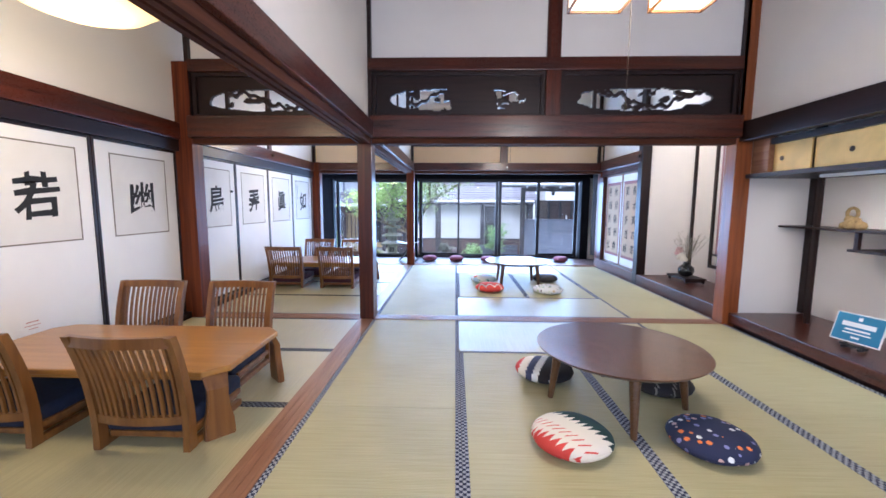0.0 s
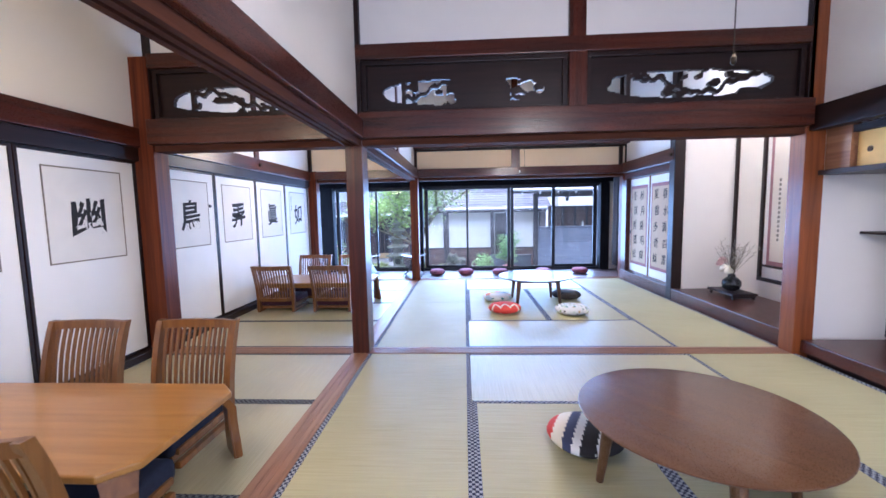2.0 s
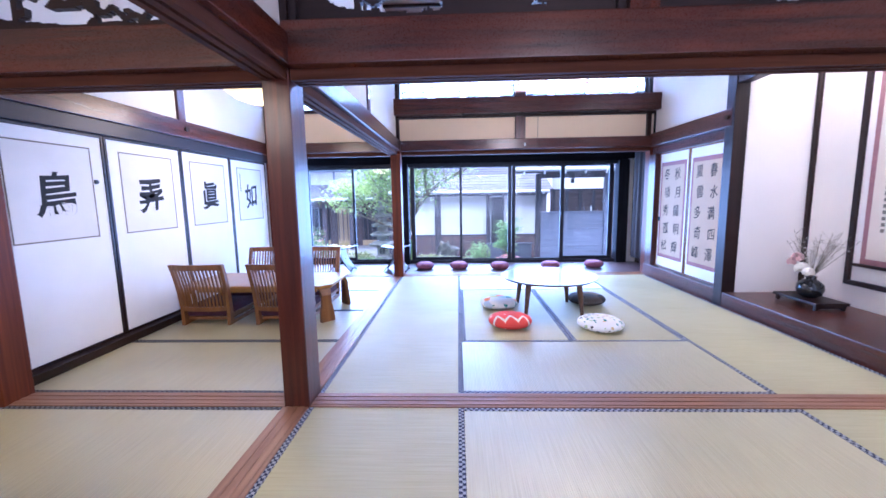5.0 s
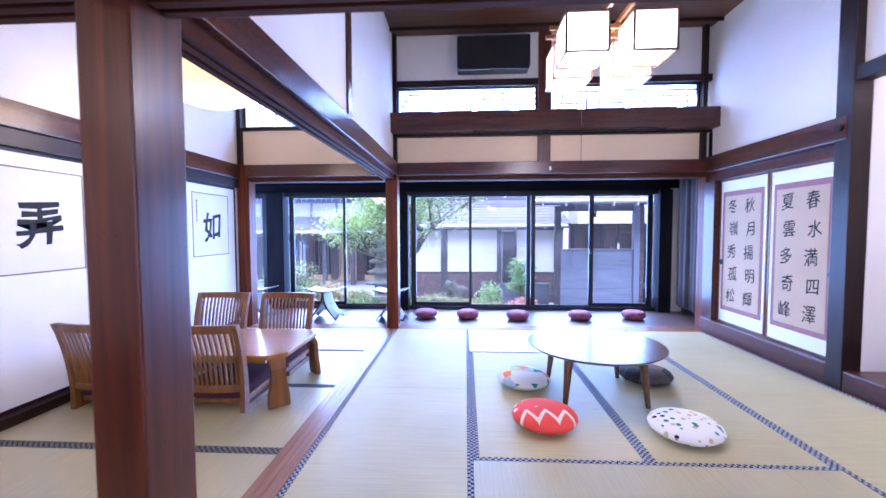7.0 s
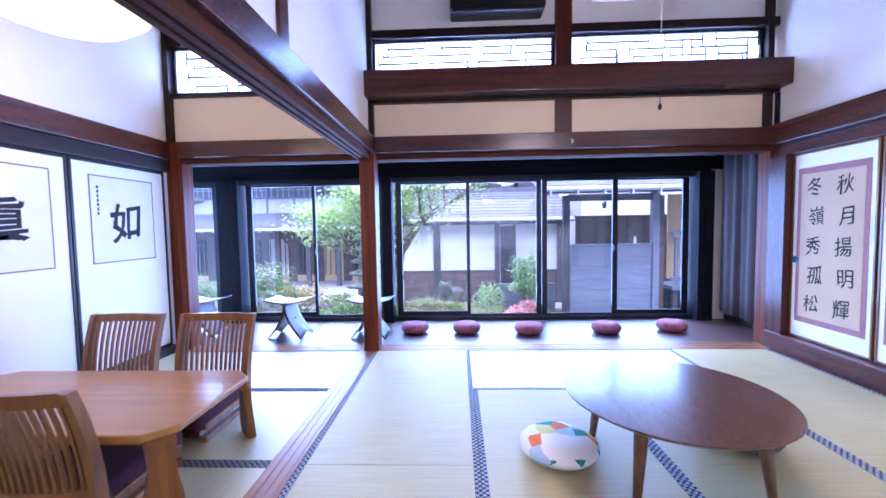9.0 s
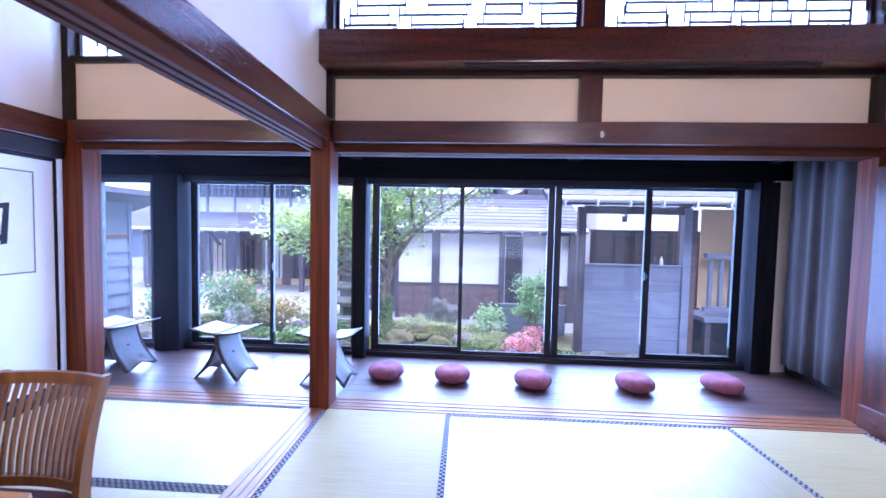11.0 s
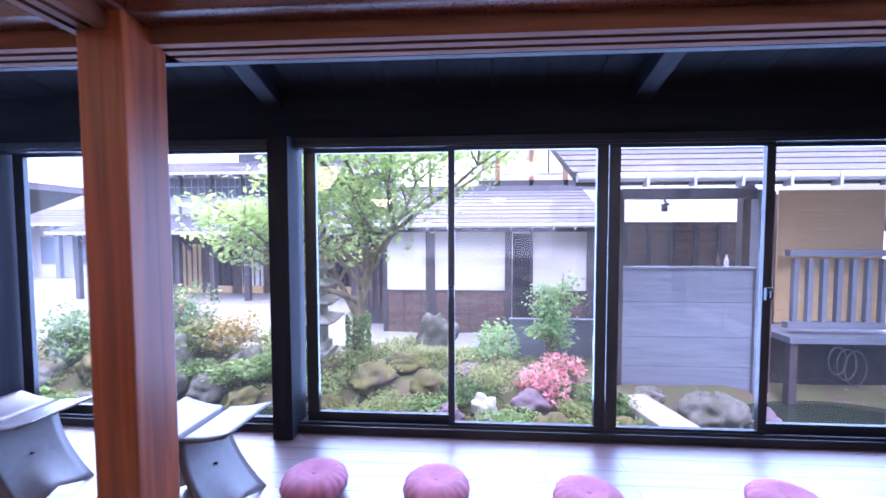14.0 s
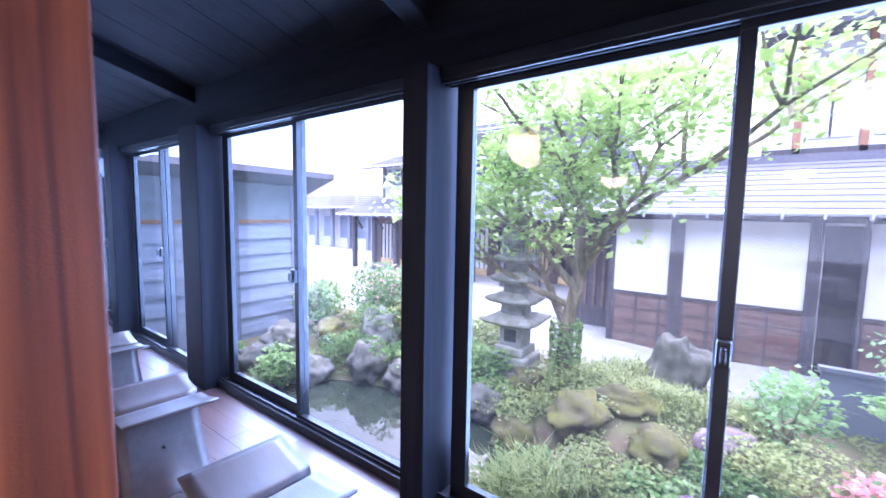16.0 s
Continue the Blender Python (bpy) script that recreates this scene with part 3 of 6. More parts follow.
def sliding_window(name, panes, xl, xr, inner=(1, 2)):
    ob = empty(name, "black-framed sliding glass window facing the garden", "window", kind="structure")
    bm = bx(xl, xr, 8.64, 8.74, 0.0, 0.045, bevel=0.003)
    box(bm, xl, xr, 8.655, 8.665, 0.045, 0.06)
    part("sill_track", bm, BLACKM, ob)
    bm = bx(xl, xr, 8.64, 8.74, 1.66, 1.70, bevel=0.003)
    for q in (8.645, 8.67, 8.70):
        box(bm, xl, xr, q, q + 0.008, 1.645, 1.66)
    part("head_track", bm, BLACKM, ob)
    for i, (a, b, l, r) in enumerate(panes):
        y = 8.665 if i in inner else 8.705
        lo = 0.075 if i in inner else 0.10
        bm = bx(a - l, b + r, y, y + 0.028, 0.046, lo, bevel=0.002)
        box(bm, a - l, b + r, y, y + 0.028, 1.625, 1.66, 0.002)
        box(bm, a - l, a, y, y + 0.028, lo, 1.625, 0.002)
        box(bm, b, b + r, y, y + 0.028, lo, 1.625, 0.002)
        sash = part("sash", bm, BLACKM, ob)
        g = part("pane", bx(a, b, y + 0.012, y + 0.016, lo, 1.625), GLASS, sash)
        g.visible_shadow = False
        if i in inner:
            k = a - l / 2 if i % 2 else b + r / 2
            part("latch", box(bx(k - 0.016, k + 0.016, y - 0.026, y, 0.80, 0.87, bevel=0.006), k - 0.006, k + 0.006, y - 0.045, y - 0.026, 0.815, 0.855, 0.003), BLACKM, sash)
    return ob


sliding_window("window_1", [(-0.76, 0.01, 0.07, 0.035), (0.05, 0.83, 0.035, 0.06), (0.955, 1.71, 0.06, 0.04), (1.785, 2.53, 0.04, 0.07)], -0.86, 2.63)
sliding_window("window_2", [(-2.58, -1.84, 0.07, 0.035), (-1.79, -1.02, 0.035, 0.045)], -2.68, -0.975)
sliding_window("window_3", [(-4.26, -3.60, 0.06, 0.035), (-3.55, -3.04, 0.035, 0.06)], -4.35, -2.93)
sliding_window("window_4", [(-5.3, -4.95, 0.06, 0.035), (-4.9, -4.60, 0.035, 0.06)], -5.4, -4.52)

# curtain at the veranda's end
cur = empty("curtain", "grey cloth curtain hanging in folds at the veranda end", "curtain")
bm = nb()
rows = [[bm.verts.new((2.82 + 0.016 * math.sin(i * 0.8 + 1.5 * math.sin(i * 0.23)) + 0.012 * math.sin(i * 0.31) - 0.012 * (j / 6) * math.sin(i * 0.45), 7.74 + i * 0.0175, 1.92 - j * 0.30)) for i in range(44)] for j in range(7)]
for a, b in zip(rows, rows[1:]):
    for i in range(43):
        bm.faces.new((a[i], a[i + 1], b[i + 1], b[i]))
GREYCLOTH = material("grey_curtain_cloth", (0.060, 0.050, 0.050), 0.9, 0, 0.3, (12, 12, 3), 400, 0.15)
c = part("cloth", bm, GREYCLOTH, cur, smooth=True)
sd = c.modifiers.new("thickness", "SOLIDIFY")
sd.thickness = 0.004
part("curtain_rail", tube(nb(), (2.82, 7.72, 1.935), (2.82, 8.55, 1.935), 0.012), BLACKM, cur)

# ---- sliding doors with writing ----


def fusuma(y0, y1, text, group, knob=None, note=None):
    ob = empty("fusuma", "white paper sliding door with one large brush character", "sliding door", group)
    x = -2.79
    part("panel", bx(x - 0.012, x + 0.012, y0 + 0.022, y1 - 0.022, 0.085, 1.635), PAPER, ob)
    bm = nb()
    for a in ((y0, y0 + 0.022, 0.062, 1.658), (y1 - 0.022, y1, 0.062, 1.658)):
        box(bm, x - 0.016, x + 0.018, a[0], a[1], a[2], a[3], 0.003)
    for a in ((0.062, 0.085), (1.635, 1.658)):
        box(bm, x - 0.016, x + 0.018, y0 + 0.022, y1 - 0.022, a[0], a[1], 0.003)
    part("frame", bm, DZ, ob)
    yc = (y0 + y1) / 2
    a0, a1, z0, z1 = yc - 0.303, yc + 0.303, 0.885, 1.55
    bm = nb()
    for b in ((a0, a1, z0, z0 + 0.009), (a0, a1, z1 - 0.009, z1), (a0, a0 + 0.009, z0 + 0.009, z1 - 0.009), (a1 - 0.009, a1, z0 + 0.009, z1 - 0.009)):
        box(bm, x + 0.0125, x + 0.015, b[0], b[1], b[2], b[3])
    part("border", bm, GREYLINE, ob)
    part("mounted_sheet", bx(x + 0.012, x + 0.0138, a0 + 0.009, a1 - 0.009, z0 + 0.009, z1 - 0.009), PAPER2, ob)
    if text:
        glyph(text, 0.31, on_left(yc + 0.01, 1.18, x + 0.0148), INK, ob, fat=0.02)
    if note:
        for k in range(7):
            part("small_writing", bx(x + 0.0138, x + 0.0148, yc - 0.235 - 0.008, yc - 0.235 + 0.008, 1.45 - k * 0.033, 1.472 - k * 0.033), INK, ob)
    if knob:
        part("finger_pull", tube(nb(), (x + 0.016, knob, 0.80), (x + 0.0195, knob, 0.80), 0.009, n=12), BRASS, ob)
    return ob


PAPER2 = material("pale_mounted_paper", (0.80, 0.79, 0.77), 0.8, 0, 0.06, (5, 5, 5), 260, 0.06)
far = [4.045, 4.90, 5.765, 6.625, 7.53]
for i, ch in enumerate("鳥弄眞如"):
    fusuma(far[i] + 0.004, far[i + 1] - 0.004, ch, "sliding doors of the far room", knob=far[i] + 0.015 if i % 2 else far[i + 1] - 0.015, note=i == 3)
near = [0.355, 1.215, 2.075, 2.935, 3.845]
for i, ch in enumerate(("", "", "若", "幽")):
    fusuma(near[i] + 0.004, near[i + 1] - 0.004, ch, "sliding doors of the near room", knob=near[i] + 0.015 if i % 2 else near[i + 1] - 0.015)
notice = empty("wall_notice", "small white paper notice with faint red print on a door", "notice")
part("paper", bx(-2.774, -2.772, 2.33, 2.46, 0.30, 0.43), PAPER, notice)
REDP = material("faded_red_print", (0.62, 0.28, 0.25), 0.8, 0, 0.2, (50, 50, 50), 200, 0.02)
for k, (w, h) in enumerate(((0.08, 0.006), (0.1, 0.004), (0.06, 0.004))):
    part("print_bar", bx(-2.772, -2.7714, 2.395 - w / 2, 2.395 + w / 2, 0.385 - k * 0.022, 0.385 - k * 0.022 + h), REDP, notice)
hook = empty("wall_hook", "small round dark peg on the rail", "hook")
part("peg", tube(nb(), (-2.715, 5.80, 1.85), (-2.69, 5.80, 1.85), 0.022, 0.026, 14), BRASS, hook)

# painted doors on the east side
TAN = material("tan_scroll_paper", (0.58, 0.43, 0.29), 0.8, 0, 0.1, (4, 4, 4), 200, 0.05)
PINK = material("mauve_silk_border", (0.36, 0.17, 0.18), 0.7, 0, 0.2, (20, 20, 20), 300, 0.05)
BLUEK = material("blue_finger_pull", (0.02, 0.10, 0.16), 0.35, 0.5, 0.2, (40, 40, 40), 200, 0.02)


def poem_door(y0, y1, right, left, knob):
    ob = empty("poem_fusuma", "white sliding door mounted with a tan poem sheet in brush writing", "sliding door", "poem doors")
    x = 2.74
    part("panel", bx(x - 0.012, x + 0.012, y0 + 0.015, y1 - 0.015, 0.17, 1.655), PAPER, ob)
    bm = nb()
    for a in ((y0, y0 + 0.015, 0.155, 1.67), (y1 - 0.015, y1, 0.155, 1.67)):
        box(bm, x - 0.018, x + 0.014, a[0], a[1], a[2], a[3], 0.002)
    for a in ((0.155, 0.17), (1.655, 1.67)):
        box(bm, x - 0.018, x + 0.014, y0 + 0.015, y1 - 0.015, a[0], a[1], 0.002)
    part("frame", bm, CHAIRW, ob)
    part("silk_border", bx(x - 0.0145, x - 0.012, y0 + 0.05, y1 - 0.05, 0.29, 1.545), PINK, ob)
    part("poem_sheet", bx(x - 0.0165, x - 0.0145, y0 + 0.085, y1 - 0.085, 0.335, 1.495), TAN, ob)
    for col, yy in ((right, (y0 + y1) / 2 - 0.125), (left, (y0 + y1) / 2 + 0.125)):
        for k, ch in enumerate(col):
            glyph(ch, 0.152, on_right(yy + 0.012 * (-1) ** k, 1.375 - k * 0.232, x - 0.0172), INK, ob, fat=0.004, width=0.9)
    part("finger_pull", tube(nb(), (x - 0.012, knob, 0.80), (x - 0.022, knob, 0.80), 0.028, n=18), BLUEK, ob)
    return ob


poem_door(6.03, 6.715, "春水満四澤", "夏雲多奇峰", 6.075)
poem_door(6.735, 7.42, "秋月揚明輝", "冬嶺秀孤松", 7.375)
struct("east_door_sill", bx(2.64, 2.80, 6.0, 7.60, -0.03, 0.15, bevel=0.005), WY, "red-brown raised sill below the poem doors", "trim")
struct("east_kamoi", bx(2.70, 2.80, 6.0, 7.60, 1.675, 1.775, bevel=0.004), WY, "red-brown head rail over the poem doors", "trim")
struct("nageshi_east", bx(2.63, 2.70, 5.90, 7.62, 1.78, 1.95, bevel=0.006), WY, "red-brown rail over the poem doors", "beam")
struct("nageshi_east_near", bx(2.60, 2.70, -1.7, 3.855, 1.75, 1.93, bevel=0.006), DY, "dark red-brown rail over the shelf alcove", "beam")
struct("east_jamb", bx(2.66, 2.76, 7.425, 7.60, 0.15, 1.675), WZ, "red-brown jamb beside the poem doors", "trim")
peg = empty("rail_peg", "small round dark peg on the alcove rail", "hook")
part("peg", tube(nb(), (2.63, 5.94, 1.865), (2.605, 5.94, 1.865), 0.022, 0.026, 14), BRASS, peg)

# ---- picture alcove ----
ALC = 3.40
struct("alcove_floor", bx(2.64, ALC, 4.01, 5.865, -0.03, 0.14, bevel=0.008), WY, "polished red-brown raised alcove floor", "floor")
struct("alcove_back", bx(ALC, ALC + 0.1, 1.5, 6.1, 0, 2.9), PLASTER, "cream plaster back wall of the alcoves", "wall")
struct("alcove_side_north", bx(2.77, ALC, 5.87, 5.95, 0.0, 2.9), PLASTER, "cream plaster side wall of the alcove", "wall")
struct("alcove_ceiling", bx(2.86, ALC, 1.5, 5.87, 2.84, 2.9), CEIL, "wooden ceiling of the alcove", "ceiling")
struct("alcove_lintel", bx(2.645, 2.76, 4.01, 5.865, 2.17, 2.27, bevel=0.005), DY, "dark lintel over the picture alcove", "beam")
for k, y in enumerate((5.84, 5.38)):
    struct("alcove_strip_%d" % (k + 1), bx(ALC - 0.03, ALC, y - 0.018, y + 0.018, 0.14 if k == 0 else 0.37, 2.84), DZ, "slim dark upright strip on the alcove wall", "trim")
struct("alcove_strip_low", bx(ALC - 0.03, ALC, 4.05, 5.398, 0.33, 0.37), DY, "slim dark rail on the alcove wall", "trim")
scr = empty("hanging_scroll", "tall hanging scroll with large brush characters on cream paper", "scroll")
CREAM = material("cream_scroll_paper", (0.74, 0.66, 0.55), 0.8, 0, 0.08, (4, 4, 4), 200, 0.05)
part("silk_border", bx(ALC - 0.012, ALC - 0.008, 4.56, 5.29, 0.52, 2.10), PINK, scr)
part("inner_sheet", bx(ALC - 0.015, ALC - 0.012, 4.605, 5.245, 0.57, 2.05), CREAM, scr)
part("roller", tube(nb(), (ALC - 0.02, 4.52, 0.51), (ALC - 0.02, 5.33, 0.51), 0.014), DY, scr)
for k, ch in enumerate("土真豊"):
    glyph(ch, 0.28, on_right(4.90, 1.54 - k * 0.36, ALC - 0.0158), INK, scr, fat=0.02)
for k in range(14):
    part("small_writing", bx(ALC - 0.0158, ALC - 0.015, 5.125, 5.155, 0.80 + k * 0.05, 0.83 + k * 0.05), GREYLINE, scr)

vs = empty("flower_stand", "low dark-red lacquered stand with turned-up feet", "stand")
part("top", bx(2.95, 3.23, 5.160, 5.620, 0.185, 0.21, bevel=0.006), DY, vs)
for sx, sy in ((2.97, 5.180), (3.19, 5.180), (2.97, 5.580), (3.19, 5.580)):
    part("foot", bx(sx, sx + 0.025, sy, sy + 0.025, 0.14, 0.185, bevel=0.004), DY, vs)
part("apron", bx(2.965, 3.215, 5.175, 5.185, 0.16, 0.185), DY, vs)
va = empty("vase", "round dark glazed vase with pale flowers and dry twigs", "vase")
GLAZE = material("dark_glaze", (0.014, 0.018, 0.022), 0.15, 0, 0.4, (14, 14, 14), 120, 0.03, 0.4)
part("body", lathe(nb(), [(0.045, 0), (0.085, 0.03), (0.10, 0.075), (0.092, 0.12), (0.055, 0.155), (0.035, 0.165), (0.042, 0.19), (0.034, 0.19), (0.028, 0.16)], 28, (3.08, 5.380, 0.21)), GLAZE, va, smooth=True)
STEM = material("grey_twig", (0.20, 0.18, 0.13), 0.8, 0, 0.3, (60, 60, 60), 200, 0.1)
PETALP = material("pink_petals", (0.75, 0.48, 0.46), 0.7, 0, 0.2, (40, 40, 40), 200, 0.1)
PETALW = material("cream_petals", (0.85, 0.80, 0.68), 0.7, 0, 0.15, (40, 40, 40), 200, 0.1)
rng = random.Random(5)
tw, fl = nb(), nb()
for k in range(26):
    a, up = rng.uniform(-1, 1), rng.uniform(0.18, 0.42)
    base = Vector((3.08, 5.380, 0.39))
    tip = base + Vector((rng.uniform(-0.12, 0.1), -0.05 + a * 0.26, up))
    tube(tw, base, tip, 0.0025, 0.0012, 5)
    for q in range(5):
        s = base.lerp(tip, 0.5 + 0.1 * q)
        e = s + Vector((rng.uniform(-0.05, 0.05), rng.uniform(-0.07, 0.07), rng.uniform(0, 0.07)))
        tube(tw, s, e, 0.0013, 0.0008, 4)
        bmesh.ops.create_icosphere(fl, subdivisions=1, radius=0.005, matrix=Matrix.Translation(e))
part("twigs", tw, STEM, va)
tagged(part("buds", fl, PETALW, va), kind="stuff")


def bloom(c, r, mat):
    bm = nb()
    for i in range(24):
        th, ph = rng.uniform(0, 6.28), rng.uniform(-0.3, 1.4)
        d = Vector((math.cos(th) * math.cos(ph), math.sin(th) * math.cos(ph), math.sin(ph)))
        q = bmesh.ops.create_icosphere(bm, subdivisions=1, radius=r * 0.42)
        bmesh.ops.transform(bm, matrix=Matrix.Translation(Vector(c) + d * r * 0.62) @ d.to_track_quat("Z", "Y").to_matrix().to_4x4() @ Matrix.Diagonal((1, 1, 0.35, 1)), verts=q["verts"])
    part("flower", bm, mat, va)


bloom((3.03, 5.420, 0.46), 0.075, PETALW)
bloom((3.04, 5.490, 0.55), 0.062, PETALP)
bloom((3.05, 5.560, 0.50), 0.05, PETALP)
bloom((3.02, 5.340, 0.44), 0.058, PETALW)

# ---- shelf alcove ----
struct("shelf_alcove_floor", bx(2.64, ALC, 1.67, 3.858, 0.02, 0.12, bevel=0.008), WY, "polished red-brown floor of the shelf alcove", "floor")
struct("shelf_alcove_kick", bx(2.70, ALC, 1.67, 3.858, -0.03, 0.018), DY, "dark recessed base of the shelf alcove", "trim")
struct("shelf_side", bx(2.74, ALC, 3.92, 3.99, 0.0, 2.9), PLASTER, "cream plaster side of the shelf alcove", "wall")
struct("shelf_corner_post", bx(ALC - 0.06, ALC, 3.86, 3.92, 0.12, 1.9), DZ, "dark corner post in the alcove", "trim")
struct("shelf_jamb", bx(2.735, 2.80, 3.66, 3.86, 1.44, 1.93), SILLY, "orange-brown board beside the small cupboards", "trim")
cab = empty("wall_cupboard", "row of small gold-papered sliding doors under the rail", "cupboard")
part("body", bx(2.83, ALC, 1.67, 3.655, 1.47, 1.75), DY, cab)
part("bottom_board", bx(2.68, ALC, 1.67, 3.85, 1.415, 1.452, bevel=0.004), DY, cab)
part("top_rail", bx(2.74, 2.83, 1.67, 3.655, 1.70, 1.75), DY, cab)
for k in range(5):
    y1 = 3.65 - k * 0.385
    x = 2.775 + 0.02 * (k % 2)
    d = part("door", bx(x, x + 0.014, y1 - 0.375, y1, 1.455, 1.70, bevel=0.002), GOLD, cab, "gold-papered small sliding door")
    yk = y1 - 0.30 if k % 2 else y1 - 0.30 + 0.21 * (k == 0)
    part("finger_pull", tube(nb(), (x - 0.004, yk, 1.57), (x + 0.002, yk, 1.57), 0.020, n=16), BRASS, d)
sh = empty("alcove_shelf", "staggered dark lacquered shelves on slim posts", "shelf")
part("upper_board", bx(3.08, ALC, 2.75, 3.915, 0.955, 0.975, bevel=0.003), DY, sh)
part("lower_board", bx(3.08, ALC, 1.75, 3.22, 0.80, 0.82, bevel=0.003), DY, sh)
part("strut", bx(3.10, 3.13, 3.16, 3.19, 0.82, 0.955), DZ, sh)
part("strut", bx(3.10, 3.13, 2.78, 2.81, 0.82, 0.955), DZ, sh)
part("upright", bx(3.09, 3.125, 3.52, 3.555, 0.12, 1.415), DZ, sh)
orn = tagged(part("shelf_ornament", nb(), CREAM), "tan carved ornament with a ring on top", "ornament")
bm = nb()
for i, (dy, dz, r) in enumerate(((0, 0.05, 0.055), (-0.07, 0.035, 0.04), (0.07, 0.03, 0.035), (0.03, 0.10, 0.035), (-0.03, 0.09, 0.03))):
    q = bmesh.ops.create_icosphere(bm, subdivisions=2, radius=r, matrix=Matrix.Translation((3.22, 3.34 + dy, 0.975 + dz * 0.75)))
for i in range(16):
    a, b = 2 * math.pi * i / 16, 2 * math.pi * (i + 1) / 16
    tube(bm, (3.22, 3.35 + 0.045 * math.cos(a), 1.10 + 0.045 * math.sin(a)), (3.22, 3.35 + 0.045 * math.cos(b), 1.10 + 0.045 * math.sin(b)), 0.013, n=8)
bm.to_mesh(orn.data)
bm.free()
orn.data.materials.clear()
orn.data.materials.append(material("tan_straw", (0.42, 0.30, 0.13), 0.8, 0, 0.4, (40, 40, 40), 200, 0.3))

sg = empty("sign_on_easel", "blue printed sign card on a small black easel", "sign")
tilt = pose(2.86, 2.86, 0.17, 0, 0, 0) @ pose(0, 0, 0, 0, 18, 14)
BLUE = material("blue_card", (0.03, 0.20, 0.36), 0.5, 0, 0.1, (10, 10, 10), 200, 0.02)
WHITE = material("white_card", (0.82, 0.83, 0.84), 0.5, 0, 0.05, (10, 10, 10), 200, 0.02)
part("card", box(nb(), -0.004, 0.004, -0.15, 0.15, 0.0, 0.215, 0.002, tilt), WHITE, sg)
part("card_face", box(nb(), -0.0052, -0.0042, -0.142, 0.142, 0.008, 0.207, 0, tilt), BLUE, sg)
for k, (w, h, z) in enumerate(((0.025, 0.025, 0.165), (0.2, 0.034, 0.115), (0.15, 0.014, 0.085), (0.17, 0.010, 0.062), (0.05, 0.014, 0.03))):
    part("print_bar", box(nb(), -0.0062, -0.0054, -w / 2, w / 2, z, z + h, 0, tilt), WHITE, sg)
for yy in (-0.05, 0.05):
    part("easel_leg", box(nb(), -0.03, 0.06, yy - 0.008, yy + 0.008, -0.045, -0.025, 0.003, pose(2.86, 2.86, 0.17, 0, 0, 14)), BLACKP, sg)
    part("easel_upright", box(nb(), 0.006, 0.018, yy - 0.008, yy + 0.008, -0.03, 0.16, 0.003, tilt), BLACKP, sg)
part("easel_bar", box(nb(), -0.02, 0.018, -0.07, 0.07, -0.03, -0.012, 0.003, tilt), BLACKP, sg)


# ---- furniture ----
def low_table(x0, x1, y0, y1, z, name_label):
    ob = empty("low_table", name_label, "table", "low wooden tables")
    c = 0.09
    bm = nb()
    out = [(x0 + c, y0), (x1 - c, y0), (x1, y0 + c), (x1, y1 - c), (x1 - c, y1), (x0 + c, y1), (x0, y1 - c), (x0, y0 + c)]
    lo = [bm.verts.new((x, y, z - 0.032)) for x, y in out]
    hi = [bm.verts.new((x, y, z)) for x, y in out]
    bm.faces.new(lo[::-1])
    bm.faces.new(hi)
    for i in range(8):
        bm.faces.new((lo[i], lo[(i + 1) % 8], hi[(i + 1) % 8], hi[i]))
    bmesh.ops.bevel(bm, geom=bm.edges[:], offset=0.008, segments=3, affect="EDGES", profile=0.5)
    part("tabletop", bm, TABLEW, ob)
    for sx, sy, qx, qy in ((x0 + 0.055, y0 + 0.05, -1, -1), (x1 - 0.055, y0 + 0.05, 1, -1), (x0 + 0.055, y1 - 0.05, -1, 1), (x1 - 0.055, y1 - 0.05, 1, 1)):
        bm = nb()
        prev = None
        d = Vector((qx, qy, 0)).normalized()
        s = Vector((-d.y, d.x, 0))
        for k in range(9):
            t = k / 8
            zz = (z - 0.012) * (1 - t)
            outw = -0.035 + 0.045 * min(1, t * 4) + 0.012 * t * t
            w, th = 0.062 - 0.018 * math.sin(math.pi * min(1, t * 1.3)) + 0.008 * t, 0.02
            p = Vector((sx, sy, zz)) + d * outw
            ring = [bm.verts.new(p + s * a * w + d * b * th) for a, b in ((-1, -1), (1, -1), (1, 1), (-1, 1))]
            if prev:
                for i in range(4):
                    bm.faces.new((prev[i], prev[(i + 1) % 4], ring[(i + 1) % 4], ring[i]))
            else:
                bm.faces.new(ring)
            prev = ring
        bm.faces.new(prev[::-1])
        bmesh.ops.recalc_face_normals(bm, faces=bm.faces)
        bmesh.ops.bevel(bm, geom=[e for e in bm.edges if abs((e.verts[0].co - e.verts[1].co).z) > 0.02], offset=0.006, segments=2, affect="EDGES")
        part("leg", bm, CHAIRW, ob, smooth=False)
    part("apron", bx(x0 + 0.14, x1 - 0.14, y0 + 0.06, y0 + 0.08, z - 0.07, z - 0.033), TABLEW, ob)
    part("apron", bx(x0 + 0.14, x1 - 0.14, y1 - 0.08, y1 - 0.06, z - 0.07, z - 0.033), TABLEW, ob)
    return ob


low_table(-2.66, -1.17, 1.78, 2.50, 0.345, "low honey-brown wooden table with bent corner legs")
low_table(-2.66, -1.22, 5.38, 6.08, 0.345, "low honey-brown wooden table with bent corner legs")


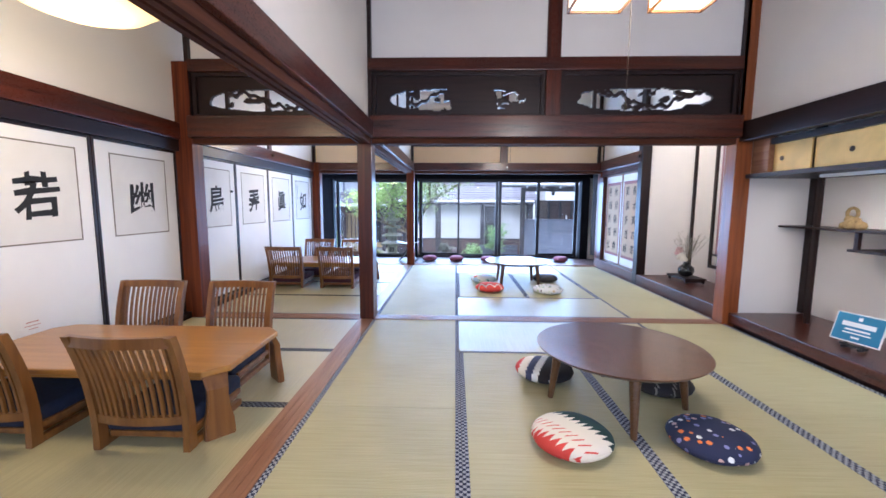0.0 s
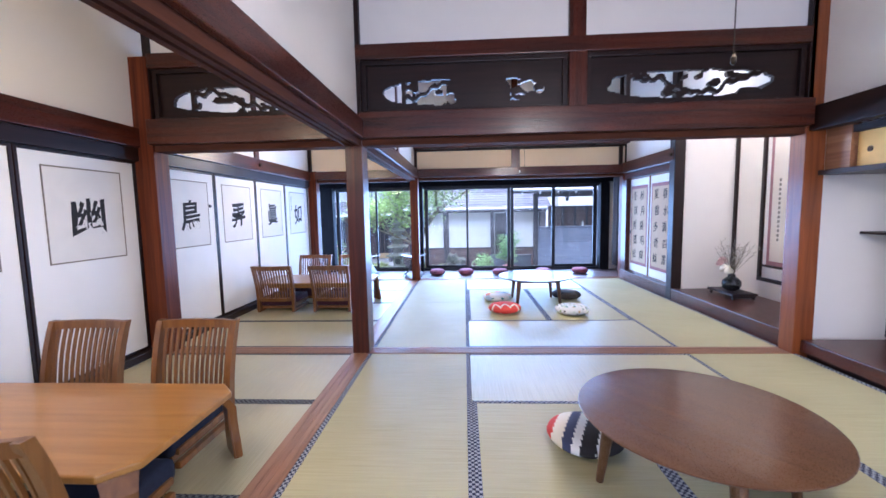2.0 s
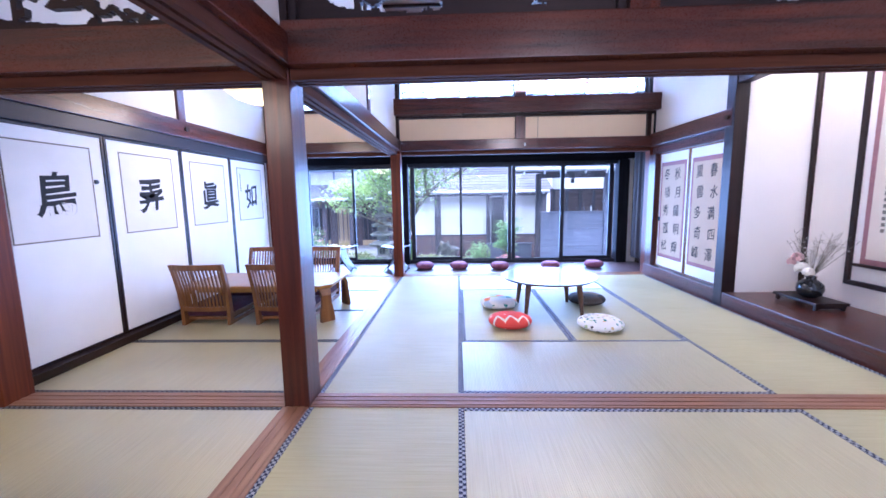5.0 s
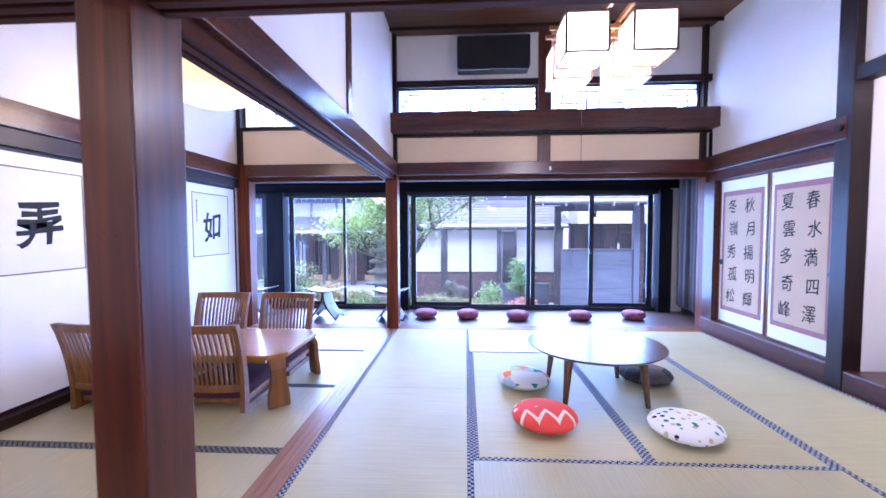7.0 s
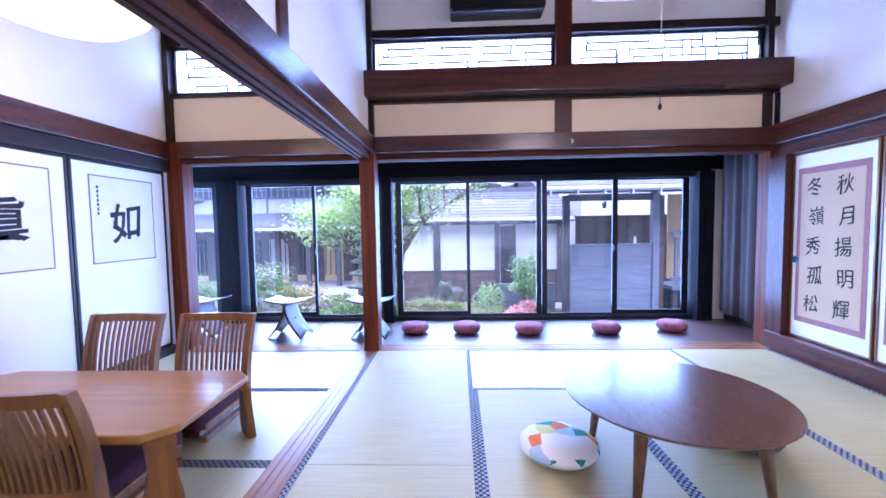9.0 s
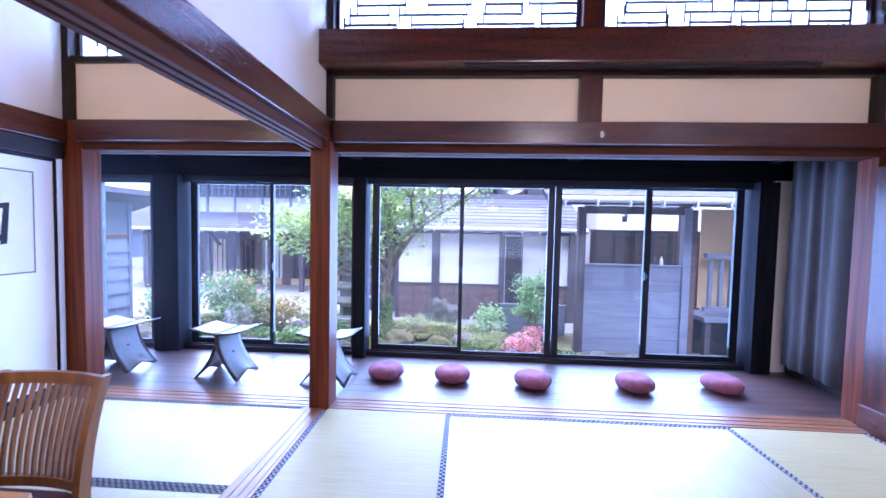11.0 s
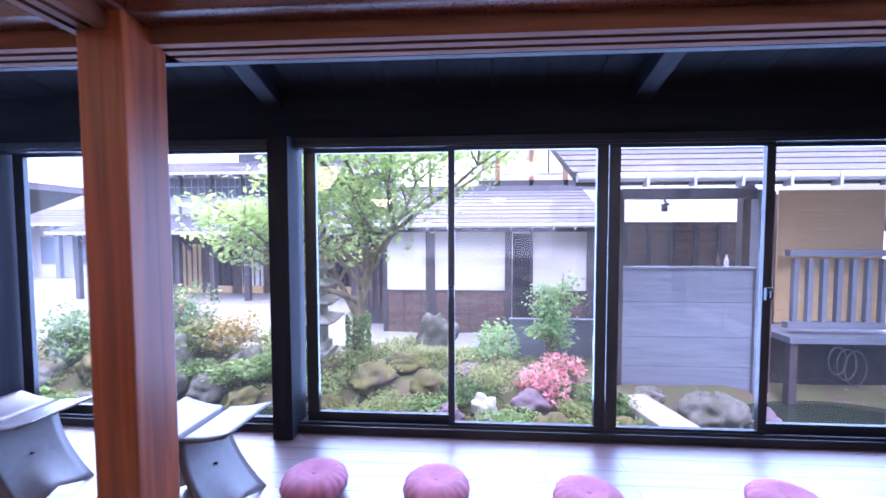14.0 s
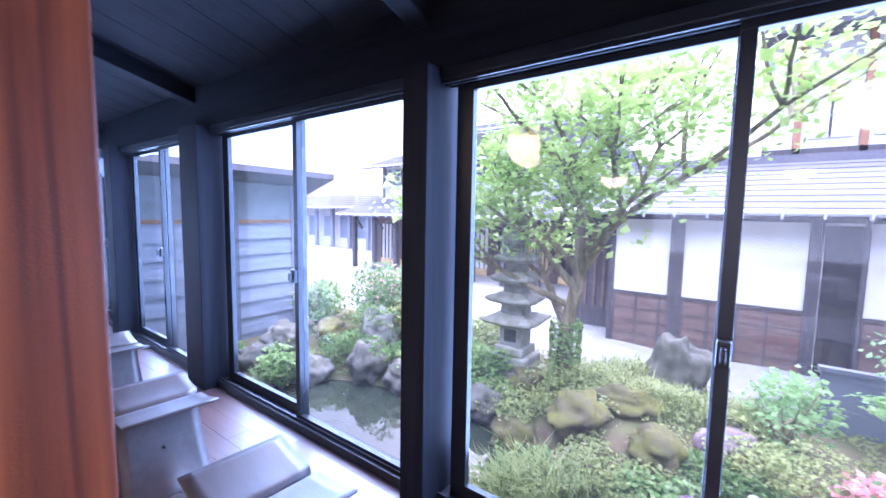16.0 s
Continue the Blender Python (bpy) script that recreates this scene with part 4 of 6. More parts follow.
def floor_chair(cloth, label, group):
    """Legless chair, facing +y, base centre of its back at the origin."""
    ob = empty("floor_chair", label, "chair", group)

    def yb(z):
        u = z / 0.58
        return 0.03 - 0.13 * u * u + 0.03 * u

    def bow(x):
        return -0.035 * (1 - (x / 0.23) ** 2)
    for s in (-1, 1):
        bm = nb()
        prev = None
        for k in range(10):
            z = 0.58 * k / 9
            x = s * (0.215 + 0.012 * z / 0.58)
            w, d = 0.016, 0.028 - 0.008 * z / 0.58
            ring = [bm.verts.new((x + a * w, yb(z) + b * d, z)) for a, b in ((-1, -1), (1, -1), (1, 1), (-1, 1))]
            if prev:
                for i in range(4):
                    bm.faces.new((prev[i], prev[(i + 1) % 4], ring[(i + 1) % 4], ring[i]))
            else:
                bm.faces.new(ring[::-1])
            prev = ring
        bm.faces.new(prev)
        part("back_post", bm, CHAIRW, ob)
        part("runner", bx(s * 0.215 - 0.016, s * 0.215 + 0.016, 0.05, 0.46, 0.0, 0.035, bevel=0.006), CHAIRW, ob)
        part("arm_rail", bx(s * 0.215 - 0.014, s * 0.215 + 0.014, 0.05, 0.46, 0.07, 0.10, bevel=0.006), CHAIRW, ob)
    for nm, z, h in (("top_rail", 0.555, 0.05), ("lower_rail", 0.155, 0.04)):
        bm = nb()
        prev = None
        for k in range(13):
            x = -0.235 + 0.47 * k / 12
            if nm == "lower_rail":
                x *= 0.9
            y = yb(z) + bow(x)
            ring = [bm.verts.new((x, y + a * 0.012, z + b * h / 2)) for a, b in ((-1, -1), (1, -1), (1, 1), (-1, 1))]
            if prev:
                for i in range(4):
                    bm.faces.new((prev[i], prev[(i + 1) % 4], ring[(i + 1) % 4], ring[i]))
            else:
                bm.faces.new(ring[::-1])
            prev = ring
        bm.faces.new(prev)
        bmesh.ops.recalc_face_normals(bm, faces=bm.faces)
        part(nm, bm, CHAIRW, ob)
    for k in range(13):
        x = -0.182 + 0.364 * k / 12
        bm = nb()
        prev = None
        for j in range(6):
            z = 0.165 + 0.37 * j / 5
            y = yb(z) + bow(x)
            ring = [bm.verts.new((x * (1 + 0.06 * j / 5) + a * 0.0065, y + b * 0.007, z)) for a, b in ((-1, -1), (1, -1), (1, 1), (-1, 1))]
            if prev:
                for i in range(4):
                    bm.faces.new((prev[i], prev[(i + 1) % 4], ring[(i + 1) % 4], ring[i]))
            prev = ring
        part("slat", bm, CHAIRW, ob)
    part("seat", bx(-0.20, 0.20, 0.06, 0.47, 0.036, 0.066, bevel=0.004), CHAIRW, ob)
    part("cushion", bx(-0.215, 0.215, 0.05, 0.50, 0.066, 0.165, bevel=0.03), cloth, ob, smooth=True)
    return ob


ch1 = floor_chair(NAVY, "slatted wooden legless floor chair with a navy cushion", "chairs of the near table")
ch1.matrix_basis = pose(-1.50, 1.67, 0)
for x, y, r in ((-2.26, 1.67, 0), (-2.29, 2.77, 180), (-1.62, 2.78, 180)):
    copy_thing(ch1, pose(x, y, 0, 0, 0, r))
ch2 = floor_chair(PURPLE, "slatted wooden legless floor chair with a dark purple cushion", "chairs of the far table")
ch2.matrix_basis = pose(-1.66, 5.30, 0)
for x, y, r in ((-2.36, 5.30, 0), (-2.27, 6.40, 180), (-1.66, 6.40, 180)):
    copy_thing(ch2, pose(x, y, 0, 0, 0, r))


def round_table(cx, cy, turn, label):
    ob = empty("round_table", label, "table", "round tables")
    ob.matrix_basis = pose(cx, cy, 0, 0, 0, turn)
    part("tabletop", lathe(nb(), [(0.435, 0.325), (0.462, 0.343), (0.465, 0.347), (0.462, 0.35)], 72), WALNUT, ob)
    part("apron", bx(-0.22, 0.22, -0.22, 0.22, 0.285, 0.325), WALNUT, ob)
    for sx, sy in ((-1, -1), (1, -1), (1, 1), (-1, 1)):
        part("leg", tube(nb(), (sx * 0.265, sy * 0.265, 0), (sx * 0.235, sy * 0.235, 0.325), 0.016, 0.03, 16), WALNUT, ob)
    return ob


round_table(0.915, 2.23, 36, "round dark walnut low table on tapered legs")
round_table(0.875, 5.77, 0, "round dark walnut low table on tapered legs")


def pattern(name, base, colors, scale, kind):
    """Printed cloth: cells of colour strewn over a ground."""
    m, n, l, p = ramp_material(name, base, 0.85)
    tc = n.new("ShaderNodeTexCoord")
    v = n.new("ShaderNodeTexVoronoi")
    v.inputs["Scale"].default_value = scale
    v.inputs["Randomness"].default_value = 0.75
    l.new(tc.outputs["Object"], v.inputs["Vector"])
    r = n.new("ShaderNodeValToRGB")
    r.color_ramp.interpolation = "CONSTANT"
    sep = n.new("ShaderNodeSeparateColor")
    l.new(v.outputs["Color"], sep.inputs[0])
    l.new(sep.outputs[0], r.inputs[0])
    els = r.color_ramp.elements
    els[0].color = (*colors[0], 1)
    els[1].position, els[1].color = 1 / len(colors), (*colors[1], 1)
    for i in range(2, len(colors)):
        e = els.new(i / len(colors))
        e.color = (*colors[i], 1)
    mx = n.new("ShaderNodeMix")
    mx.data_type = "RGBA"
    mx.inputs["A"].default_value = (*base, 1)
    l.new(r.outputs[0], mx.inputs["B"])
    if kind == "spots":
        c = n.new("ShaderNodeMath")
        c.operation = "LESS_THAN"
        c.inputs[1].default_value = 0.33
        l.new(v.outputs["Distance"], c.inputs[0])
        l.new(c.outputs[0], mx.inputs["Factor"])
    else:
        mx.inputs["Factor"].default_value = 1.0
    l.new(mx.outputs["Result"], p.inputs["Base Color"])
    f = n.new("ShaderNodeTexNoise")
    f.inputs["Scale"].default_value = 500
    l.new(tc.outputs["Object"], f.inputs["Vector"])
    b = n.new("ShaderNodeBump")
    b.inputs["Strength"].default_value, b.inputs["Distance"].default_value = 0.2, 0.002
    l.new(f.outputs[0], b.inputs["Height"])
    l.new(b.outputs[0], p.inputs["Normal"])
    return m


def banded(name, colors, stops, jag, turn):
    """Printed cloth: broad bands whose edges run in teeth."""
    m, n, l, p = ramp_material(name, colors[0], 0.85)
    tc = n.new("ShaderNodeTexCoord")
    mp = n.new("ShaderNodeMapping")
    mp.inputs["Rotation"].default_value[2] = radians(turn)
    l.new(tc.outputs["Object"], mp.inputs[0])
    sp = n.new("ShaderNodeSeparateXYZ")
    l.new(mp.outputs[0], sp.inputs[0])
    w = n.new("ShaderNodeTexWave")
    w.wave_profile = "SAW"
    w.bands_direction = "Y"
    w.inputs["Scale"].default_value, w.inputs["Distortion"].default_value = 9, 1.5
    l.new(mp.outputs[0], w.inputs["Vector"])
    a = n.new("ShaderNodeMath")
    a.operation = "MULTIPLY_ADD"
    a.inputs[1].default_value = jag
    l.new(w.outputs[1], a.inputs[0])
    l.new(sp.outputs[0], a.inputs[2])
    mr = n.new("ShaderNodeMapRange")
    mr.inputs[1].default_value, mr.inputs[2].default_value = -0.2, 0.2
    l.new(a.outputs[0], mr.inputs[0])
    r = n.new("ShaderNodeValToRGB")
    r.color_ramp.interpolation = "CONSTANT"
    els = r.color_ramp.elements
    els[0].color = (*colors[0], 1)
    els[1].position, els[1].color = stops[0], (*colors[1], 1)
    for c, q in zip(colors[2:], stops[1:]):
        e = els.new(q)
        e.color = (*c, 1)
    l.new(mr.outputs[0], r.inputs[0])
    l.new(r.outputs[0], p.inputs["Base Color"])
    return m


def half_print(name, ground, ink):
    """Printed cloth: drops on one half, a broad zigzag line on the other."""
    m, n, l, p = ramp_material(name, ground, 0.85)
    tc = n.new("ShaderNodeTexCoord")
    sp = n.new("ShaderNodeSeparateXYZ")
    l.new(tc.outputs["Object"], sp.inputs[0])

    def calc(op, a, b, c=None):
        q = n.new("ShaderNodeMath")
        q.operation = op
        for i, v in enumerate((a, b, c)):
            if v is None:
                continue
            if isinstance(v, float):
                q.inputs[i].default_value = v
            else:
                l.new(v, q.inputs[i])
        return q.outputs[0]
    x, y = sp.outputs[0], sp.outputs[1]
    zig = calc("MULTIPLY", calc("PINGPONG", calc("ADD", x, 0.5), 0.055), 1.9)
    line = calc("LESS_THAN", calc("ABSOLUTE", calc("SUBTRACT", calc("ADD", y, 0.145), zig), 0.0), 0.022)
    low = calc("LESS_THAN", y, -0.03)
    v = n.new("ShaderNodeTexVoronoi")
    v.inputs["Scale"].default_value, v.inputs["Randomness"].default_value = 17, 0.35
    l.new(tc.outputs["Object"], v.inputs["Vector"])
    drops = calc("MULTIPLY", calc("LESS_THAN", v.outputs["Distance"], 0.34), calc("GREATER_THAN", y, -0.015))
    mx = n.new("ShaderNodeMix")
    mx.data_type = "RGBA"
    mx.inputs["A"].default_value, mx.inputs["B"].default_value = (*ground, 1), (*ink, 1)
    l.new(calc("MAXIMUM", calc("MULTIPLY", line, low), drops), mx.inputs["Factor"])
    l.new(mx.outputs["Result"], p.inputs["Base Color"])
    return m


CR, WH, OR, TL, NV, BK, RD = (0.78, 0.72, 0.60), (0.82, 0.82, 0.80), (0.80, 0.22, 0.05), (0.03, 0.25, 0.22), (0.02, 0.026, 0.07), (0.02, 0.018, 0.02), (0.62, 0.06, 0.04)
CUSH = {
    "flame": (banded("cream_red_green_print", (RD, CR, RD, CR, (0.012, 0.04, 0.038)), (0.2, 0.36, 0.39, 0.68), 0.05, -38), "round floor cushion printed in cream, red and dark green"),
    "drops": (pattern("navy_spotted_print", NV, (OR, (0.62, 0.42, 0.38), WH, (0.25, 0.25, 0.5), NV), 26, "spots"), "round navy floor cushion with orange and white spots"),
    "waves": (banded("dark_red_white_print", (RD, CR, (0.05, 0.06, 0.13), WH, BK, WH, BK), (0.15, 0.3, 0.42, 0.52, 0.7, 0.74), 0.012, 25), "round floor cushion printed in black, red and white"),
    "stripe": (banded("black_grey_print", (BK, (0.2, 0.18, 0.15), BK, (0.2, 0.18, 0.15), BK, (0.2, 0.18, 0.15), BK), (0.25, 0.28, 0.5, 0.53, 0.72, 0.75), 0.02, 30), "round black floor cushion with thin grey lines"),
    "meadow": (pattern("pale_orange_teal_print", WH, (WH, OR, WH, (0.62, 0.62, 0.25), (0.45, 0.6, 0.75), WH, TL, WH), 13, "cells"), "round pale floor cushion printed in orange and teal"),
    "coral": (half_print("coral_cream_print", (0.74, 0.075, 0.05), CR), "round coral-red floor cushion with cream shapes"),
    "leaf": (pattern("white_leaf_print", WH, (TL, BK, (0.45, 0.55, 0.3), WH, (0.62, 0.45, 0.2)), 24, "spots"), "round white floor cushion with small dark leaves"),
    "ring": (pattern("black_brown_print", BK, (BK, (0.07, 0.06, 0.05), (0.16, 0.10, 0.05), BK), 7, "cells"), "round black and brown floor cushion"),
}


def cushion(x, y, key, turn=0.0, r=0.19, h=0.105):
    mat, label = CUSH[key]
    ob = empty("floor_cushion", label, "cushion", "printed floor cushions")
    ob.matrix_basis = pose(x, y, 0, 0, 0, turn)
    prof = []
    for k in range(11):
        a = -math.pi / 2 + math.pi * k / 10
        prof.append((max(0.002, r * (abs(math.cos(a)) ** 0.62)), h / 2 + h / 2 * math.sin(a) * (1 if a > 0 else 1.0)))
    bm = lathe(nb(), prof, 40)
    for v in bm.verts:
        v.co *= 1 + 0.03 * noise.noise(v.co * 9 + Vector((x, y, 0)))
        v.co.z = max(0.0005, v.co.z)
    part("cover", bm, mat, ob, smooth=True)
    part("seam", lathe(nb(), [(r * 0.99, h * 0.47), (r * 1.006, h * 0.49), (r * 1.006, h * 0.51), (r * 0.99, h * 0.53)], 40), mat, ob)


cushion(0.57, 2.58, "waves")
cushion(0.53, 1.80, "flame", 0)
cushion(1.19, 1.80, "drops")
cushion(1.26, 2.42, "stripe")
cushion(0.39, 5.86, "meadow")
cushion(0.43, 5.26, "coral")
cushion(1.19, 5.17, "leaf")
cushion(1.33, 5.99, "ring")


def pouf():
    ob = empty("veranda_cushion", "small round gathered mauve cushion on the veranda floor", "cushion", "veranda cushions")
    prof = []
    r, h = 0.145, 0.115
    for k in range(15):
        a = -math.pi / 2 + math.pi * k / 14
        prof.append((max(0.004, r * abs(math.cos(a)) ** 0.55), h / 2 + h / 2 * math.sin(a)))
    bm = lathe(nb(), prof, 96)
    for v in bm.verts:
        ang = math.atan2(v.co.y, v.co.x)
        rr = math.hypot(v.co.x, v.co.y) / r
        fold = math.sin(ang * 21 + 2.6 * noise.noise((math.cos(ang) * 2, math.sin(ang) * 2, 3)))
        k = 1 + 0.03 * fold * min(1, rr * 1.2) * (0.5 + abs(v.co.z / h - 0.5))
        k += 0.03 * noise.noise(v.co * 14)
        v.co.x *= k
        v.co.y *= k
        if v.co.z > h * 0.5:
            v.co.z -= 0.02 * max(0, 1 - rr * 2.2)
    part("cover", bm, MAUVE, ob, smooth=True)
    q = nb()
    bmesh.ops.create_uvsphere(q, u_segments=12, v_segments=8, radius=0.014, matrix=Matrix.Translation((0, 0, h - 0.02)) @ Matrix.Diagonal((1, 1, 0.5, 1)))
    part("button", q, MAUVE, ob)
    return ob


pf = pouf()
pf.matrix_basis = pose(-0.56, 8.12, -0.002)
for x, y, r in ((-0.01, 8.11, 30), (0.63, 8.06, 75), (1.43, 8.08, 10), (2.12, 8.13, 50)):
    copy_thing(pf, pose(x, y, -0.002, 0, 0, r))


def butterfly_stool():
    """Two bent plywood shells joined under the seat."""
    ob = empty("plywood_stool", "dark bent-plywood stool with wing-shaped seat on the veranda", "stool", "veranda stools")
    for s in (-1, 1):
        prof = []
        for k in range(9):
            t = k / 8
            prof.append((0.215 - 0.185 * t, 0.395 - 0.03 * math.sin(t * math.pi / 2) + 0.0 * t, 0.158 - 0.004 * t))
        for k in range(1, 6):
            a = k / 5 * math.pi / 2
            prof.append((0.03 - 0.0245 * math.sin(a), 0.365 - 0.03 * (1 - math.cos(a)), 0.154 - 0.012 * k / 5))
        for k in range(1, 13):
            t = k / 12
            prof.append((0.0055 + 0.175 * t ** 1.9, 0.335 * (1 - t), 0.142 + 0.014 * t))
        bm = nb()
        prev = None
        nx = 8
        for i, (u, z, hw) in enumerate(prof):
            a, b = prof[max(0, i - 1)], prof[min(len(prof) - 1, i + 1)]
            tx, tz = b[0] - a[0], b[1] - a[1]
            ln = math.hypot(tx, tz) or 1
            ox, oz = -tz / ln * 0.0045, tx / ln * 0.0045
            last = i == len(prof) - 1
            ring = []
            for side in (1, -1):
                for k in range(nx + 1):
                    w = -hw + 2 * hw * k / nx
                    lift = 0.05 * max(0, 1 - abs(w) / hw * 1.25) * (max(0, i - 17) / 8) ** 2 if i > 17 else 0
                    ring.append(bm.verts.new((s * (u + side * ox), w if side > 0 else -w, max(0, z + side * oz + lift))))
            if prev:
                m2 = len(ring)
                for k in range(m2):
                    bm.faces.new((prev[k], prev[(k + 1) % m2], ring[(k + 1) % m2], ring[k]))
            else:
                bm.faces.new(ring)
            prev = ring
        bm.faces.new(prev[::-1])
        bmesh.ops.recalc_face_normals(bm, faces=bm.faces)
        part("shell", bm, SEATSHELL, ob, smooth=True)
    part("brass_rod", tube(nb(), (-0.06, 0, 0.19), (0.06, 0, 0.19), 0.005, n=8), BRASS, ob)
    return ob


st = butterfly_stool()
st.matrix_basis = pose(-1.87, 8.045, -0.002, 0, 0, -4)
for x, y, r in ((-2.84, 8.11, -3), (-1.0, 8.02, -4), (-4.12, 8.12, -6)):
    copy_thing(st, pose(x, y, -0.002, 0, 0, r))


# ---- lamps ----
def box_pendant(cx, cy, zb, watts):
    ob = empty("pendant_lamp", "hanging wooden lamp with four lit square paper shades", "lamp", "square pendant lamps")
    LW = CHAIRW
    part("ceiling_plate", bx(cx - 0.08, cx + 0.08, cy - 0.08, cy + 0.08, TOP - 0.06, TOP - 0.036), LW, ob)
    part("stem", tube(nb(), (cx, cy, zb + 0.30), (cx, cy, TOP - 0.05), 0.012), LW, ob)
    for a in (-1, 1):
        part("cross_bar", bx(cx - 0.36, cx + 0.36, cy + a * 0.06 - 0.01, cy + a * 0.06 + 0.01, zb + 0.26, zb + 0.285), LW, ob)
        part("cross_bar", bx(cx + a * 0.06 - 0.01, cx + a * 0.06 + 0.01, cy - 0.36, cy + 0.36, zb + 0.286, zb + 0.31), LW, ob)
    for sx in (-1, 1):
        for sy in (-1, 1):
            x, y, w, h = cx + sx * 0.19, cy + sy * 0.16, 0.12, 0.22
            z = zb + (0.0 if sy > 0 else 0.03)
            shd = part("shade", box(nb(), x - w, x + w, y - w, y + w, z + 0.008, z + h), LAMPPAPER, ob, "glowing white paper shade")
            bm = nb()
            for a in ((-1, -1), (1, -1), (1, 1), (-1, 1)):
                box(bm, x + a[0] * w - 0.006, x + a[0] * w + 0.006, y + a[1] * w - 0.006, y + a[1] * w + 0.006, z - 0.004, z + h + 0.02)
            for zz in (z - 0.004, z + h):
                for a in (-1, 1):
                    box(bm, x - w, x + w, y + a * w - 0.006, y + a * w + 0.006, zz, zz + 0.012)
                    box(bm, x + a * w - 0.006, x + a * w + 0.006, y - w, y + w, zz, zz + 0.012)
            part("shade_frame", bm, LW, shd)
    lamp("pendant_bulb", "POINT", watts, pose(cx, cy, zb - 0.08), (1.0, 0.80, 0.55), size=0.2)


box_pendant(0.80, 1.72, 2.07, 24)
box_pendant(0.85, 5.57, 2.14, 18)


def saucer(cx, cy, zb, watts):
    ob = empty("saucer_lamp", "large round lit cream lamp shade under the ceiling", "lamp", "round pendant lamps")
    part("shade", lathe(nb(), [(0.02, 0), (0.15, 0.012), (0.26, 0.05), (0.34, 0.11), (0.36, 0.16), (0.34, 0.2), (0.2, 0.24), (0.03, 0.26)], 40, (cx, cy, zb)), LAMPYELLOW, ob, "glowing cream shade", smooth=True)
    part("cord", tube(nb(), (cx, cy, zb + 0.26), (cx, cy, TOP - 0.04), 0.006, n=8), BLACKP, ob)
    part("canopy", lathe(nb(), [(0.05, 0), (0.05, 0.03), (0.02, 0.035)], 20, (cx, cy, TOP - 0.072)), BLACKP, ob)
    lamp("saucer_bulb", "POINT", watts, pose(cx, cy, zb - 0.1), (1.0, 0.74, 0.40), size=0.25)


saucer(-1.85, 1.95, 2.05, 19)
saucer(-1.88, 5.75, 2.06, 14)
# added unseen strip lamps that brighten the two alcoves from behind their lintels
for nm, y in (("alcove_lamp", 4.95), ("shelf_lamp", 2.9)):
    ob = empty(nm, "added unseen strip lamp that brightens the alcove", "lamp")
    zz = 2.82 if nm == "alcove_lamp" else 1.40
    part("fill_bar", bx(2.88, 2.93, y - 0.4, y + 0.4, zz - 0.012, zz + 0.012), WHITE, ob)
    lamp(nm + "_light", "AREA", 15 if nm == "alcove_lamp" else 3.5, look((2.92, y, zz - 0.02), (3.2, y, 0.5)), (1.0, 0.82, 0.58), size=0.04, size_y=0.8)

ac = empty("air_conditioner", "black wall-mounted air conditioner above the paper window", "air conditioner")
part("body", bx(-0.13, 0.67, 7.38, 7.614, 2.93, 3.28, bevel=0.025), BLACKP, ac)
part("louvre", bx(-0.11, 0.65, 7.372, 7.40, 2.905, 2.95, bevel=0.01), BLACKM, ac)
for cx, cy, z0, z1 in ((0.67, 1.72, 1.58, 2.345), (0.71, 5.57, 1.59, 2.415)):
    wire = empty("pull_cord", "thin pull cord with a small bead hanging from the lamp", "cord", "lamp pull cords")
    part("cord", tube(nb(), (cx, cy, z0), (cx, cy, z1), 0.0016, n=6), BRASS, wire)
    part("cord_arm", bx(cx - 0.004, cx + 0.10, cy - 0.004, cy + 0.004, z1 - 0.006, z1 + 0.003), BRASS, wire)
    part("bead", lathe(nb(), [(0.003, 0), (0.007, 0.006), (0.007, 0.018), (0.003, 0.026)], 10, (cx, cy, z0 - 0.024)), BRASS, wire)
bh = empty("beam_hook", "small pale metal hook screwed into the beam", "hook")
part("plate", bx(0.905, 0.925, 7.496, 7.4995, 1.825, 1.865, bevel=0.001), GUTTERM, bh)
part("hook", tube(nb(), (0.915, 7.496, 1.85), (0.925, 7.475, 1.835), 0.004, 0.003, 8), GUTTERM, bh)
knob = empty("door_stud", "small round black stud on a sliding door", "stud")
part("stud", tube(nb(), (-2.779, 4.80, 1.30), (-2.765, 4.80, 1.30), 0.018, 0.014, 14), BLACKP, knob)
bar = empty("rail_tube", "slim grey metal tube under the heavy beam", "rail")
part("tube", tube(nb(), (0.05, 7.45, 2.247), (2.15, 7.45, 2.247), 0.010, n=10), BLACKM, bar)
for x in (0.06, 0.86, 2.14):
    part("clip", bx(x - 0.02, x + 0.02, 7.435, 7.465, 2.25, 2.262), BLACKM, bar)

# ---- garden ----
def ground_z(x, y):
    t = min(1, max(0, (y - 12.0) / 2.3))
    z = -0.60 - 0.42 * t * t * (3 - 2 * t) + 0.05 * noise.noise((x * 0.8, y * 0.8, 0))
    d1 = ((x + 2.3) / 1.5) ** 2 + ((y - 9.75) / 0.72) ** 2
    d2 = ((x - 3.75) / 1.25) ** 2 + ((y - 10.1) / 0.85) ** 2
    for d in (d1, d2):
        if d < 1.6:
            z -= 0.45 * (1 - d / 1.6)
    d3 = ((x + 0.2) / 1.3) ** 2 + ((y - 10.9) / 0.8) ** 2
    if d3 < 1:
        z += 0.16 * (1 - d3)
    d4 = ((x + 4.2) / 1.2) ** 2 + ((y - 11.4) / 0.9) ** 2
    if d4 < 1:
        z += 0.25 * (1 - d4)
    return z


